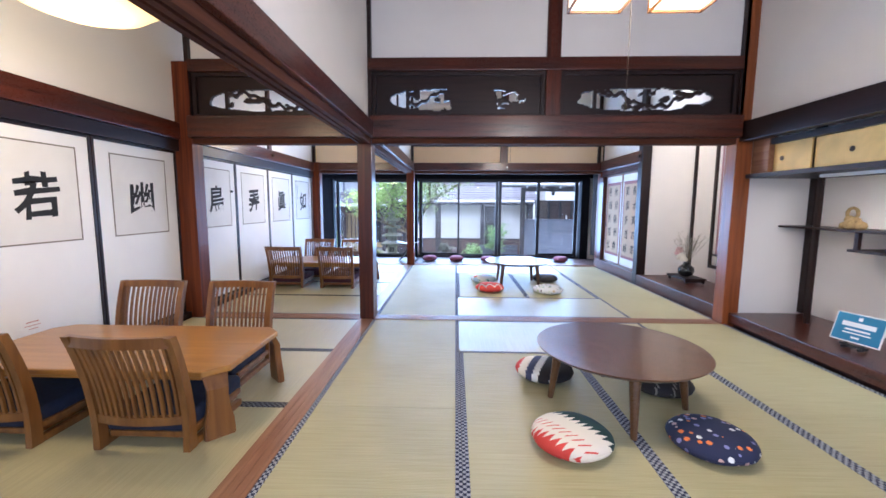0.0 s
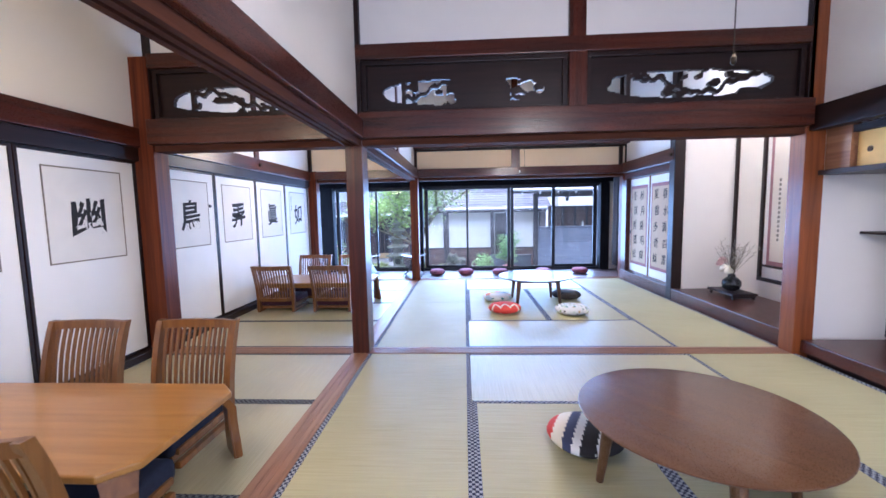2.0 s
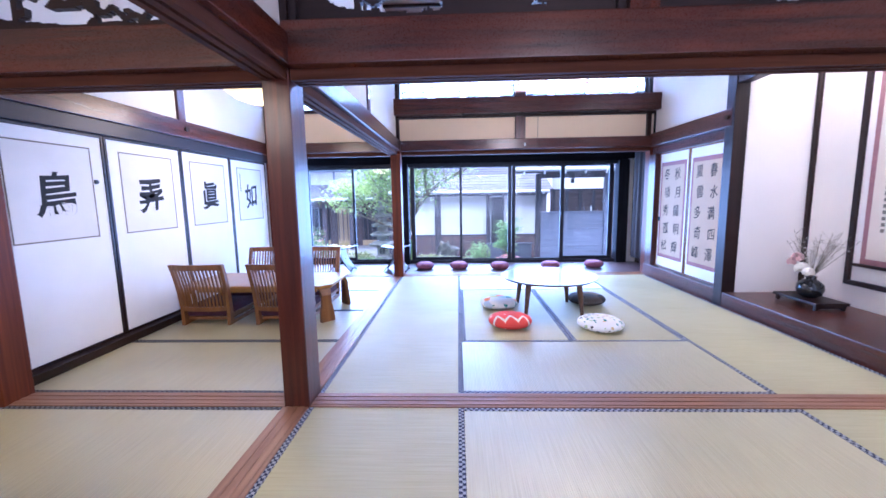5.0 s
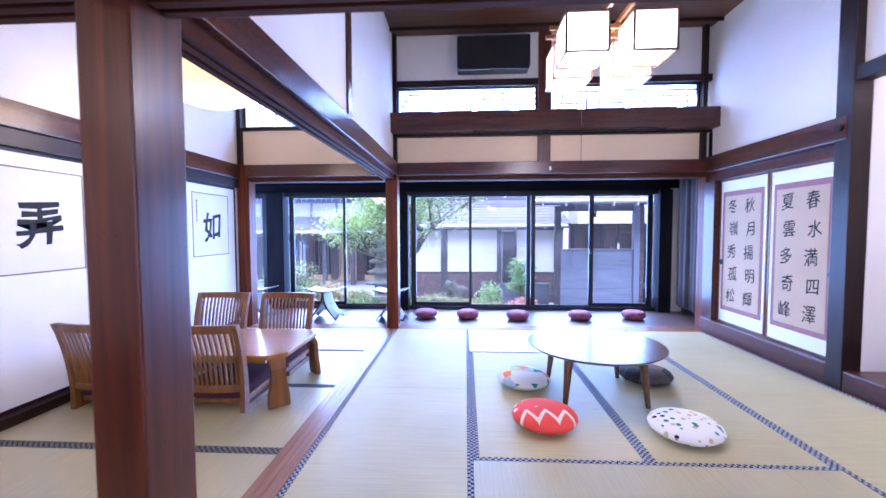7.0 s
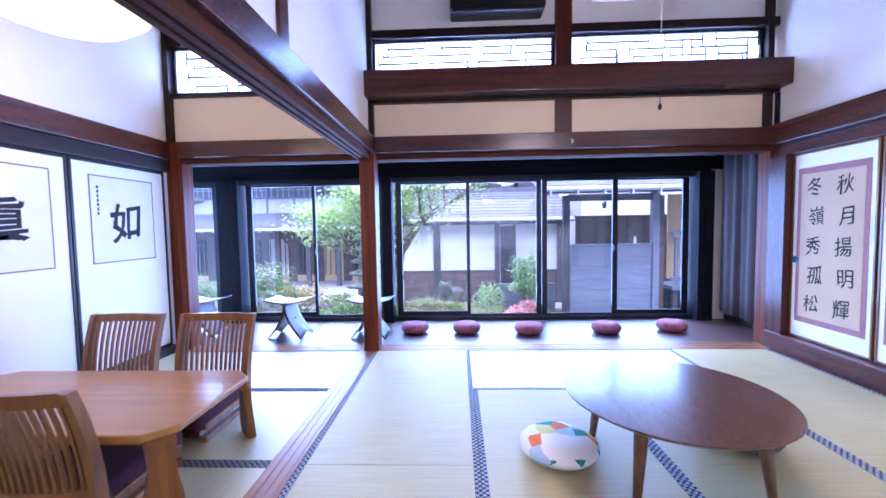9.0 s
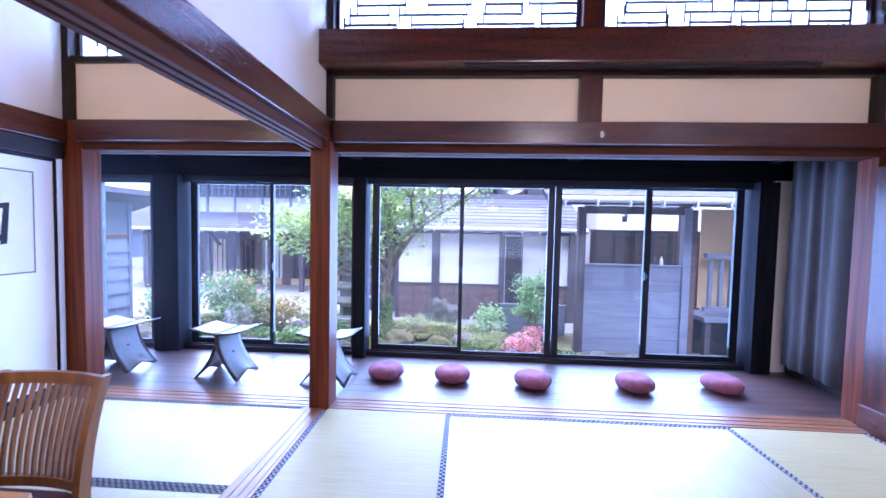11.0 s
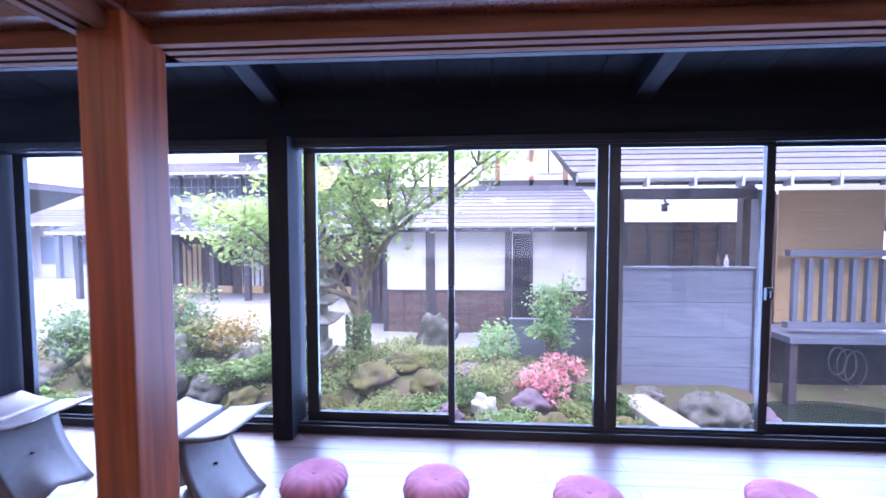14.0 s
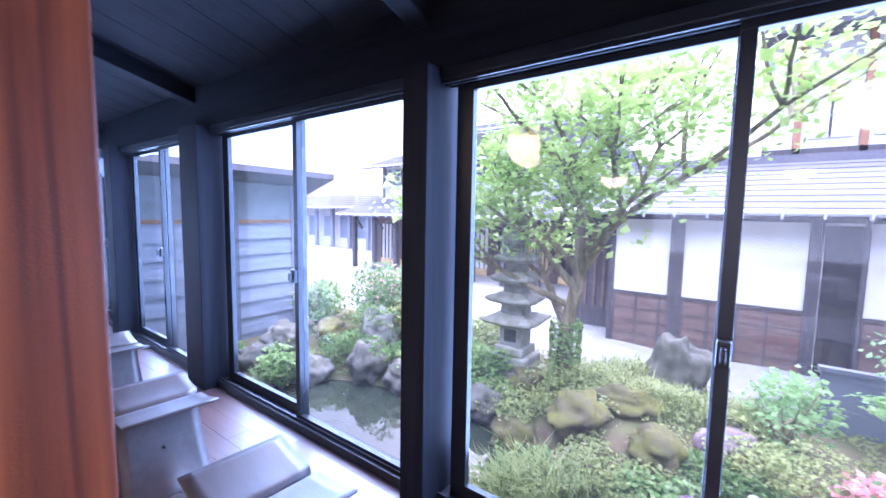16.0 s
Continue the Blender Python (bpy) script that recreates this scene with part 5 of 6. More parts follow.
EARTH = material("garden_earth_and_moss", (0.105, 0.12, 0.04), 0.95, 0, 0, (5, 5, 5), 50, 1.0, 0, (0.13, 0.095, 0.06))
GRAVEL = material("pale_gravel", (0.29, 0.28, 0.26), 0.95, 0, 0.2, (4, 4, 4), 90, 0.6)
bm = nb()
xs = [-400, -60, -20] + [-9 + 0.15 * i for i in range(112)] + [12, 40, 400]
ys = [8.82] + [8.9 + 0.12 * i for i in range(52)] + [16, 20, 40, 400]
gv = [[bm.verts.new((x, y, ground_z(x, y) if abs(x) < 10 and y < 17 else -1.02)) for x in xs] for y in ys]
for j in range(len(ys) - 1):
    for i in range(len(xs) - 1):
        f = bm.faces.new((gv[j][i], gv[j][i + 1], gv[j + 1][i + 1], gv[j + 1][i]))
        cx, cy = (xs[i] + xs[i + 1]) / 2, (ys[j] + ys[j + 1]) / 2
        f.material_index = 1 if cy > 12.3 + 0.35 * noise.noise((cx, cy, 2)) or cx > 9 or cx < -8 else 0
        f.smooth = True
gr = struct("ground", bm, [EARTH, GRAVEL], "mossy garden earth running into pale gravel", "ground")
struct("ground_under_house", bx(-400, 400, -400, 8.82, -1.2, -0.62), GRAVEL, "packed earth round the house", "ground")
WATER = bpy.data.materials.new("pond_water")
WATER.use_nodes = True
wp_ = WATER.node_tree.nodes["Principled BSDF"]
wp_.inputs["Base Color"].default_value = (0.035, 0.045, 0.03, 1)
wp_.inputs["Roughness"].default_value = 0.05
wnz = WATER.node_tree.nodes.new("ShaderNodeTexNoise")
wnz.inputs["Scale"].default_value = 9
wbu = WATER.node_tree.nodes.new("ShaderNodeBump")
wbu.inputs["Strength"].default_value, wbu.inputs["Distance"].default_value = 0.15, 0.02
WATER.node_tree.links.new(wnz.outputs[0], wbu.inputs["Height"])
WATER.node_tree.links.new(wbu.outputs[0], wp_.inputs["Normal"])
for k, (x0, x1) in enumerate(((-4.2, -0.5), (2.2, 5.2))):
    struct("water_%d" % (k + 1), bx(x0, x1, 8.9, 10.6 + 0.5 * k, -0.80, -0.72), WATER, "still dark pond water", "water")

ROCK = material("grey_garden_rock", (0.19, 0.18, 0.165), 0.9, 0, 0, (7, 7, 7), 45, 1.0, 0, (0.085, 0.085, 0.06), rand=0.25)
MOSSROCK = material("mossy_rock", (0.16, 0.155, 0.03), 0.95, 0, 0, (6, 6, 6), 45, 1.0, 0, (0.10, 0.085, 0.055), rand=0.2)
PURROCK = material("purplish_rock", (0.24, 0.17, 0.21), 0.85, 0, 0, (6, 6, 6), 40, 0.5, 0, (0.16, 0.12, 0.15))
PALEROCK = material("pale_rock", (0.62, 0.58, 0.54), 0.9, 0, 0.25, (6, 6, 6), 40, 0.5)


def rock(x, y, sx, sy, sz, mat=ROCK, seed=0, label="weathered grey garden rock", sink=0.3):
    bm = nb()
    bmesh.ops.create_icosphere(bm, subdivisions=4, radius=1)
    o = Vector((seed * 3.1, seed * 1.7, seed))
    for v in bm.verts:
        n = v.co.normalized()
        k = 0.72 * (1 + 0.40 * noise.noise(n * 1.7 + o) + 0.20 * noise.noise(n * 3.6 + o) + 0.10 * noise.noise(n * 8 + o) + 0.05 * noise.noise(n * 19 + o))
        v.co = Vector((n.x * sx * k, n.y * sy * k, n.z * sz * k))
    ob = part("rock", bm, mat, smooth=True)
    ob.matrix_basis = pose(x, y, ground_z(x, y) + sz * (1 - 2 * sink), 0, 0, seed * 47)
    return tagged(ob, label, "rock", "garden rocks")


ROCKS = ((-0.33, 12.0, .40, .34, .52, 0, 1), (-0.9, 10.6, .4, .3, .2, 1, 2), (0.28, 10.15, .16, .13, .2, 3, 3), (0.75, 10.3, .26, .2, .2, 2, 4), (0.85, 9.75, .3, .22, .17, 1, 5),
         (-0.3, 10.4, .3, .24, .2, 1, 6), (-0.05, 9.95, .2, .18, .16, 2, 7), (2.45, 10.3, .44, .28, .30, 0, 8), (3.05, 10.4, .22, .2, .26, 2, 9), (-3.2, 10.5, .34, .28, .34, 0, 10),
         (-2.75, 10.55, .28, .24, .22, 0, 11), (-3.75, 10.1, .34, .26, .26, 0, 12), (-2.3, 10.5, .24, .2, .18, 1, 13), (-1.75, 10.55, .26, .22, .22, 0, 14), (-1.3, 10.35, .3, .26, .2, 1, 15),
         (-1.35, 9.2, .3, .2, .22, 0, 16), (-4.3, 9.8, .3, .26, .24, 0, 17), (-4.6, 10.3, .34, .3, .3, 0, 18), (-3.5, 10.95, .4, .3, .4, 0, 19), (0.4, 9.55, .22, .18, .15, 0, 20),
         (-0.55, 9.6, .24, .18, .16, 0, 21), (1.5, 9.9, .18, .15, .12, 1, 22), (-0.6, 11.0, .35, .26, .18, 1, 23), (0.1, 10.75, .24, .2, .16, 2, 24), (-2.6, 11.2, .3, .3, .25, 0, 25), (-1.5, 11.0, .3, .22, .25, 1, 26),
         (2.0, 10.6, .2, .16, .12, 0, 27), (-4.1, 10.7, .3, .24, .26, 1, 28))
for x, y, a, b, c, k, s in ROCKS:
    rock(x, y, a, b, c, (ROCK, MOSSROCK, PURROCK, PALEROCK)[k], s, ("weathered grey garden rock", "moss-covered garden rock in the planting", "purplish garden rock by the pond", "pale upright garden stone")[k])
SLABM = material("stone_slab", (0.40, 0.37, 0.33), 0.9, 0, 0.3, (5, 5, 5), 60, 0.5)
sb = tagged(part("stone_slab", box(nb(), -0.16, 0.16, -0.55, 0.55, -0.06, 0.06, 0.015, pose(1.85, 9.85, -0.50, 0, 0, 14)), SLABM), "long flat grey stepping slab over the pond edge", "stone")


def leaf_cloud(name, pts, size, mat, parent, rng, flat=0.5):
    """Many small leaves in one mesh; pts are (x, y, z)."""
    v, f = [], []
    for p in pts:
        s = size * rng.uniform(0.6, 1.3)
        d = Vector((rng.gauss(0, 1), rng.gauss(0, 1), rng.gauss(0, 1) * flat)).normalized()
        up = Vector((rng.gauss(0, 0.5), rng.gauss(0, 0.5), 1))
        w = d.cross(up).normalized() * s * 0.36
        c = up.normalized() * s * 0.08
        i = len(v)
        q = Vector(p)
        v += [q - d * s * 0.5, q + w - c, q + d * s * 0.5, q - w - c]
        f += [(i, i + 1, i + 2), (i, i + 2, i + 3)]
    me = bpy.data.meshes.new(name)
    me.from_pydata([tuple(a) for a in v], [], f)
    me.materials.append(mat)
    ob = new(name, me)
    ob.parent = parent
    return tagged(ob, kind="stuff")


def foliage(name, c1, c2, trans=0.35):
    m = bpy.data.materials.new(name)
    m.use_nodes = True
    n, l = m.node_tree.nodes, m.node_tree.links
    g = n.new("ShaderNodeNewGeometry")
    r = n.new("ShaderNodeValToRGB")
    r.color_ramp.elements[0].color, r.color_ramp.elements[1].color = (*c1, 1), (*c2, 1)
    l.new(g.outputs["Random Per Island"], r.inputs[0])
    p = n["Principled BSDF"]
    p.inputs["Roughness"].default_value = 0.5
    l.new(r.outputs[0], p.inputs["Base Color"])
    t = n.new("ShaderNodeBsdfTranslucent")
    l.new(r.outputs[0], t.inputs[0])
    mx = n.new("ShaderNodeMixShader")
    mx.inputs[0].default_value = trans
    l.new(p.outputs[0], mx.inputs[1])
    l.new(t.outputs[0], mx.inputs[2])
    l.new(mx.outputs[0], n["Material Output"].inputs[0])
    return m


LEAF = foliage("maple_leaves", (0.30, 0.45, 0.11), (0.55, 0.68, 0.26), 0.6)
LEAF2 = foliage("shrub_leaves", (0.08, 0.17, 0.045), (0.22, 0.34, 0.09), 0.45)
FERN = foliage("fern_leaves", (0.15, 0.28, 0.07), (0.30, 0.42, 0.14))
NANDINA = foliage("feathery_leaves", (0.24, 0.45, 0.16), (0.44, 0.60, 0.28), 0.5)
PINKF = foliage("pink_azalea_petals", (0.84, 0.33, 0.37), (0.94, 0.58, 0.58), 0.45)
ORANGEF = foliage("orange_new_leaves", (0.34, 0.30, 0.07), (0.55, 0.42, 0.16), 0.4)
GRASS = foliage("grass_blades", (0.20, 0.27, 0.08), (0.38, 0.41, 0.15))
BARK = material("mossy_bark", (0.36, 0.29, 0.20), 0.95, 0, 0, (14, 14, 4), 60, 0.9, 0, (0.12, 0.11, 0.06))

# the maple
rng = random.Random(21)
tree = empty("maple_tree", "green-leaved maple with a forked mossy trunk by the pond", "tree")
tree_base = Vector((-1.30, 11.4, -0.68))


def limb(bm, p, d, ln, r, depth, tips):
    n = 4
    q = p.copy()
    for i in range(n):
        d = (d + Vector((rng.uniform(-.16, .16), rng.uniform(-.16, .16), rng.uniform(-.05, .1)))).normalized()
        e = q + d * ln / n
        tube(bm, q, e, r * (1 - 0.1 * i), r * (1 - 0.1 * (i + 1)), 8, caps=False)
        q = e
        if depth <= 2:
            tips.append(q.copy())
    if depth > 0:
        for k in range(3 if depth > 1 else 2):
            a = rng.uniform(0, 6.28)
            nd = (d * 0.6 + Vector((math.cos(a) * 0.75, math.sin(a) * 0.75, rng.uniform(0.0, 0.5)))).normalized()
            limb(bm, q, nd, ln * rng.uniform(0.62, 0.8), r * 0.58, depth - 1, tips)


bm = nb()
tips = []
p0 = tree_base
p1 = tree_base + Vector((0.03, 0, 0.75))
p2 = p1 + Vector((0.12, -0.03, 0.55))
tube(bm, p0, p1, 0.10, 0.07, 12, False)
tube(bm, p1, p2, 0.07, 0.06, 12, False)
limb(bm, p2, Vector((0.05, -0.05, 1)), 0.95, 0.06, 3, tips)
limb(bm, p2, Vector((0.75, -0.45, 0.7)), 0.85, 0.042, 3, tips)
limb(bm, p2 + Vector((0.04, 0, 0.25)), Vector((1, -0.3, 0.6)), 1.05, 0.04, 3, tips)
limb(bm, p2, Vector((0.3, -0.7, 0.75)), 0.7, 0.035, 2, tips)
limb(bm, p1, Vector((-0.7, 0.1, 0.7)), 0.55, 0.05, 2, tips)
limb(bm, p2 - Vector((0, 0, 0.2)), Vector((-0.6, -0.2, 0.8)), 0.6, 0.045, 3, tips)
limb(bm, p1 + Vector((0.03, -0.01, 0.2)), Vector((-0.95, -0.25, 0.45)), 0.8, 0.04, 3, tips)
limb(bm, p2, Vector((-0.8, 0.1, 0.75)), 0.75, 0.04, 3, tips)
part("trunk", bm, BARK, tree)
pts = []
for t in tips:
    if t.z < 0.75:
        continue
    for k in range(13):
        pts.append((t.x + rng.gauss(0, 0.21), t.y + rng.gauss(0, 0.21), t.z + rng.gauss(0, 0.045)))
leaf_cloud("crown", pts, 0.078, LEAF, tree, rng)
pts = []
for k in range(1300):
    z = rng.uniform(-0.55, 0.12)
    a = rng.uniform(0, 6.28)
    pts.append((-1.28 + math.cos(a) * 0.15, 11.4 + math.sin(a) * 0.15, z))
iv = tagged(leaf_cloud("ivy", pts, 0.05, FERN, tree, rng), "green ivy wrapped round the trunk")


def shrub(x, y, rx, rz, mat, label, n=1500, size=0.05, z=None, flowers=None, nf=0, ry=None):
    ob = empty("shrub", label, "shrub", "garden shrubs")
    z = ground_z(x, y) if z is None else z
    st = nb()
    for k in range(9):
        a = rng.uniform(0, 6.28)
        tube(st, (x, y, z - 0.03), (x + math.cos(a) * rx * 0.6, y + math.sin(a) * rx * 0.6, z + rz * rng.uniform(0.5, 0.9)), 0.009, 0.004, 5, False)
    part("stems", st, BARK, ob)
    lumps = [(rng.uniform(-.6, .6) * rx, rng.uniform(-.6, .6) * (ry or rx), rng.uniform(0.35, 0.8) * rz) for _ in range(11)]
    pts, fpts = [], []
    for k in range(n + nf):
        l = rng.choice(lumps)
        d = Vector((rng.gauss(0, 1), rng.gauss(0, 1), rng.gauss(0, 1))).normalized() * rng.uniform(0.6, 1.05)
        p = (x + l[0] + d.x * rx * 0.42, y + l[1] + d.y * rx * 0.42, max(z + 0.01, z + l[2] + d.z * rz * 0.34))
        (pts if k < n else fpts).append(p)
    leaf_cloud("leaves", pts, size, mat, ob, rng)
    if fpts:
        leaf_cloud("flowers", fpts, size * 1.1, flowers, ob, rng, 1.0)
    return ob


shrub(1.03, 10.62, 0.46, 0.40, LEAF2, "low azalea bush covered in pink flowers", 650, 0.05, None, PINKF, 2300)
shrub(-3.55, 11.25, 0.6, 0.5, LEAF2, "dense green bush behind the pond rocks", 1800, 0.055)
shrub(-4.75, 10.95, 0.5, 0.75, FERN, "tall light green bush beside the shed", 1800, 0.06)
shrub(-2.15, 11.15, 0.5, 0.36, FERN, "light green bush between the rocks and the gravel", 1500, 0.06)
shrub(-1.0, 11.15, 0.55, 0.26, GRASS, "tufted light green grass under the maple", 2600, 0.035)
shrub(-4.1, 11.7, 0.75, 0.85, LEAF2, "rounded azalea bush with a few pink flowers", 3000, 0.055, None, PINKF, 260)
shrub(-3.2, 11.6, 0.6, 0.55, ORANGEF, "rounded bush with yellow-orange new leaves", 1500, 0.06)
shrub(-3.1, 10.75, 0.42, 0.32, LEAF2, "small dark green bush among rocks", 900)
shrub(-3.9, 9.75, 0.32, 0.42, FERN, "light green bush by the grey shed", 900, 0.06)
shrub(-2.45, 10.75, 0.35, 0.28, FERN, "light green ferny plant among rocks", 800, 0.06)
shrub(-1.0, 10.0, 0.45, 0.22, FERN, "bright green ground plant by the pond", 1400, 0.05)
shrub(-0.2, 9.95, 0.3, 0.18, FERN, "bright green ground plant by the pond", 600, 0.06)
shrub(0.45, 11.3, 0.32, 0.55, NANDINA, "loose feathery green shrub", 700, 0.06)
shrub(-0.75, 11.5, 0.55, 0.22, GRASS, "tuft of light green groundcover", 2600, 0.035)
shrub(-1.8, 10.8, 0.35, 0.16, LEAF2, "dark green bush below the stone pagoda", 900)
shrub(1.45, 10.3, 0.3, 0.25, LEAF2, "small dark green bush among rocks", 700)
shrub(0.35, 10.6, 0.4, 0.24, GRASS, "mossy tuft of green groundcover", 1800, 0.03)
shrub(1.75, 10.0, 0.16, 0.15, FERN, "small green weed beside the slab", 250)
shrub(-2.7, 12.2, 0.7, 0.35, GRASS, "light green low bush", 1300, 0.06)

for x, y, r, h, mm, lb in ((-1.45, 10.6, 0.4, 0.2, GRASS, "pale green mossy groundcover"), (-0.5, 10.15, 0.4, 0.18, GRASS, "pale green mossy groundcover"), (0.5, 9.85, 0.35, 0.16, FERN, "low ferny groundcover by rocks"),
                           (-3.6, 10.55, 0.4, 0.35, LEAF2, "dense green bush among rocks"), (-0.1, 11.3, 0.5, 0.2, GRASS, "pale green mossy groundcover"),
                           (1.2, 10.0, 0.3, 0.16, GRASS, "pale green mossy groundcover"), (-4.7, 9.6, 0.3, 0.3, FERN, "light green ferny plant by the shed"),
                           (0.1, 10.4, 0.35, 0.17, LEAF2, "dark low groundcover between rocks")):
    shrub(x, y, r, h, mm, lb, 1800, 0.032)

nd = empty("nandina_shrub", "upright feathery bright green bamboo-like shrub", "shrub")
bm = nb()
pts = []
nx_, ny_ = 1.09, 11.0
for k in range(6):
    tip = Vector((nx_ + rng.uniform(-.12, .12), ny_ + rng.uniform(-.1, .1), 0.72 - 0.13 * k + rng.uniform(-0.05, 0.1)))
    b0 = Vector((nx_ + rng.uniform(-.04, .04), ny_ + rng.uniform(-.04, .04), ground_z(nx_, ny_) - 0.02))
    tube(bm, b0, tip, 0.011, 0.006, 6, False)
    for j in range(16):
        t = rng.uniform(0.52, 1.0)
        c = b0.lerp(tip, t)
        a = rng.uniform(0, 6.28)
        o = c + Vector((math.cos(a), math.sin(a), 0.35)) * rng.uniform(0.08, 0.12 + 0.3 * (1.05 - t))
        tube(bm, c, o, 0.003, 0.002, 4, False)
        for q in range(22):
            w = rng.uniform(0.25, 1.15)
            pts.append(tuple(c.lerp(o, w) + Vector((rng.gauss(0, .05), rng.gauss(0, .05), rng.gauss(0, .03)))))
part("stems", bm, BARK, nd)
leaf_cloud("leaves", pts, 0.055, NANDINA, nd, rng)

gs = tagged(part("garden_grass", nb(), GRASS), "long arching grass tufts at the pond edge", "grass", kind="stuff")
v, f = [], []
for cx, cy, n, h in ((-0.95, 9.7, 900, 0.42), (-0.7, 11.9, 900, 0.32), (-1.0, 11.5, 900, 0.30), (-0.45, 11.2, 500, 0.26), (0.2, 11.6, 300, 0.2), (1.3, 10.0, 200, 0.15), (-0.4, 11.4, 500, 0.22)):
    for k in range(n):
        x, y = cx + rng.gauss(0, 0.16), cy + rng.gauss(0, 0.13)
        z = ground_z(x, y) - 0.01
        a = rng.uniform(0, 6.28)
        d = Vector((math.cos(a), math.sin(a), 0))
        hh = h * rng.uniform(0.5, 1.2)
        s = Vector((-d.y, d.x, 0)) * 0.005
        b = Vector((x, y, z))
        i = len(v)
        v += [b - s, b + s, b + d * hh * 0.25 + Vector((0, 0, hh * 0.7)) + s, b + d * hh * 0.25 + Vector((0, 0, hh * 0.7)) - s, b + d * hh * 0.6 + Vector((0, 0, hh * 0.85))]
        f += [(i, i + 1, i + 2, i + 3), (i + 3, i + 2, i + 4)]
gs.data.clear_geometry()
gs.data.from_pydata([tuple(a) for a in v], [], f)

rngc = random.Random(77)
pts = []
while len(pts) < 24000:
    x, y = rngc.uniform(-4.8, 1.7), rngc.uniform(9.0, 12.4)
    if ((x + 2.3) / 1.6) ** 2 + ((y - 9.75) / 0.85) ** 2 < 1 or noise.noise((x * 2.2, y * 2.2, 4)) < -0.12:
        continue
    pts.append((x, y, ground_z(x, y) + rngc.uniform(0.005, 0.05)))
cover = empty("groundcover", "low mossy green groundcover between the rocks", "groundcover", kind="stuff")
leaf_cloud("small_leaves", pts, 0.028, GRASS, cover, rngc)

# stone pagoda lantern
LSTONE = material("lichened_stone", (0.42, 0.41, 0.37), 0.95, 0, 0, (9, 9, 9), 60, 0.8, 0, (0.22, 0.22, 0.16))
pg = empty("stone_pagoda", "mossy grey stone garden pagoda with stacked roofs", "stone lantern")
gx, gy, gz = -1.86, 11.45, -0.52
part("base", box(bx(gx - .22, gx + .22, gy - .22, gy + .22, gz, gz + .16, bevel=.02), gx - .17, gx + .17, gy - .17, gy + .17, gz + .16, gz + .26, .02), LSTONE, pg)
part("plinth", bx(gx - .29, gx + .29, gy - .29, gy + .29, gz - .30, gz - .002, bevel=.03), LSTONE, pg)
part("body", bx(gx - .13, gx + .13, gy - .13, gy + .13, gz + .26, gz + .50, bevel=.015), LSTONE, pg)
part("niche", bx(gx - .07, gx + .07, gy - .134, gy - .128, gz + .31, gz + .45), material("niche_shadow_stone", (0.10, 0.10, 0.09), 0.95), pg)
zz, w = gz + .50, .30
for k in range(6):
    bm = nb()
    lo, up = w, w * 0.5
    ringz = [(lo * 0.86, zz), (lo, zz + .035), (lo * 0.97, zz + .055), (up, zz + .12)]
    prev = None
    for r_, z_ in ringz:
        ring = []
        for c_ in range(4):
            for e_ in (0, 0.5):
                a0 = Vector(((-1, -1), (1, -1), (1, 1), (-1, 1))[c_])
                a1 = Vector(((-1, -1), (1, -1), (1, 1), (-1, 1))[(c_ + 1) % 4])
                q = a0.lerp(a1, e_)
                ring.append(bm.verts.new((gx + q.x * r_, gy + q.y * r_, z_ + (0.02 if e_ == 0 else 0) * (r_ > up))))
        if prev:
            for i in range(8):
                bm.faces.new((prev[i], prev[(i + 1) % 8], ring[(i + 1) % 8], ring[i]))
        else:
            bm.faces.new(ring[::-1])
        prev = ring
    bm.faces.new(prev)
    part("roof_tier", bm, LSTONE, pg)
    hh = .115 - 0.008 * k
    part("shaft", bx(gx - w * .42, gx + w * .42, gy - w * .42, gy + w * .42, zz + .118, zz + .118 + hh, bevel=.008), LSTONE, pg)
    zz += .118 + hh
    w *= .87
part("finial", lathe(nb(), [(.05, 0), (.06, .03), (.03, .06), (.035, .1), (.01, .18)], 12, (gx, gy, zz)), LSTONE, pg)

# ---- outbuildings ----
OWALL = material("outer_white_plaster", (0.62, 0.61, 0.58), 0.9, 0, 0.08, (2, 2, 2), 100, 0.2)
ODARK = wood("weathered_dark_timber", (0.075, 0.065, 0.07), (0.035, 0.03, 0.034), "z", 0.7, 0)
OBROWN = wood("weathered_brown_board", (0.15, 0.10, 0.085), (0.08, 0.05, 0.042), "x", 0.7, 0)
OGREY = wood("grey_stained_board", (0.19, 0.21, 0.265), (0.14, 0.155, 0.20), "x", 0.6, 0, rand=0.12)
ROOFM = material("grey_metal_roof", (0.125, 0.12, 0.135), 0.75, 0.0, 0.2, (3, 12, 3), 60, 0.2, rand=0.18, spec=0.2)
GUTTER = material("pale_gutter_metal", (0.55, 0.56, 0.60), 0.4, 0.3, 0.15, (8, 8, 8), 100, 0.05)
# near-black colour standing in for shade in openings and below the deck
PAINTED_SHADE = material("flat_dark_shade", (0.03, 0.025, 0.025), 0.9)
BLIND = material("bamboo_blind", (0.68, 0.48, 0.24), 0.8, 0, 0.25, (2, 2, 90), 100, 0.4)
SCREEN = material("pale_window_paper", (0.75, 0.74, 0.70), 0.7, 0, 0.08, (3, 3, 3), 100, 0.05)


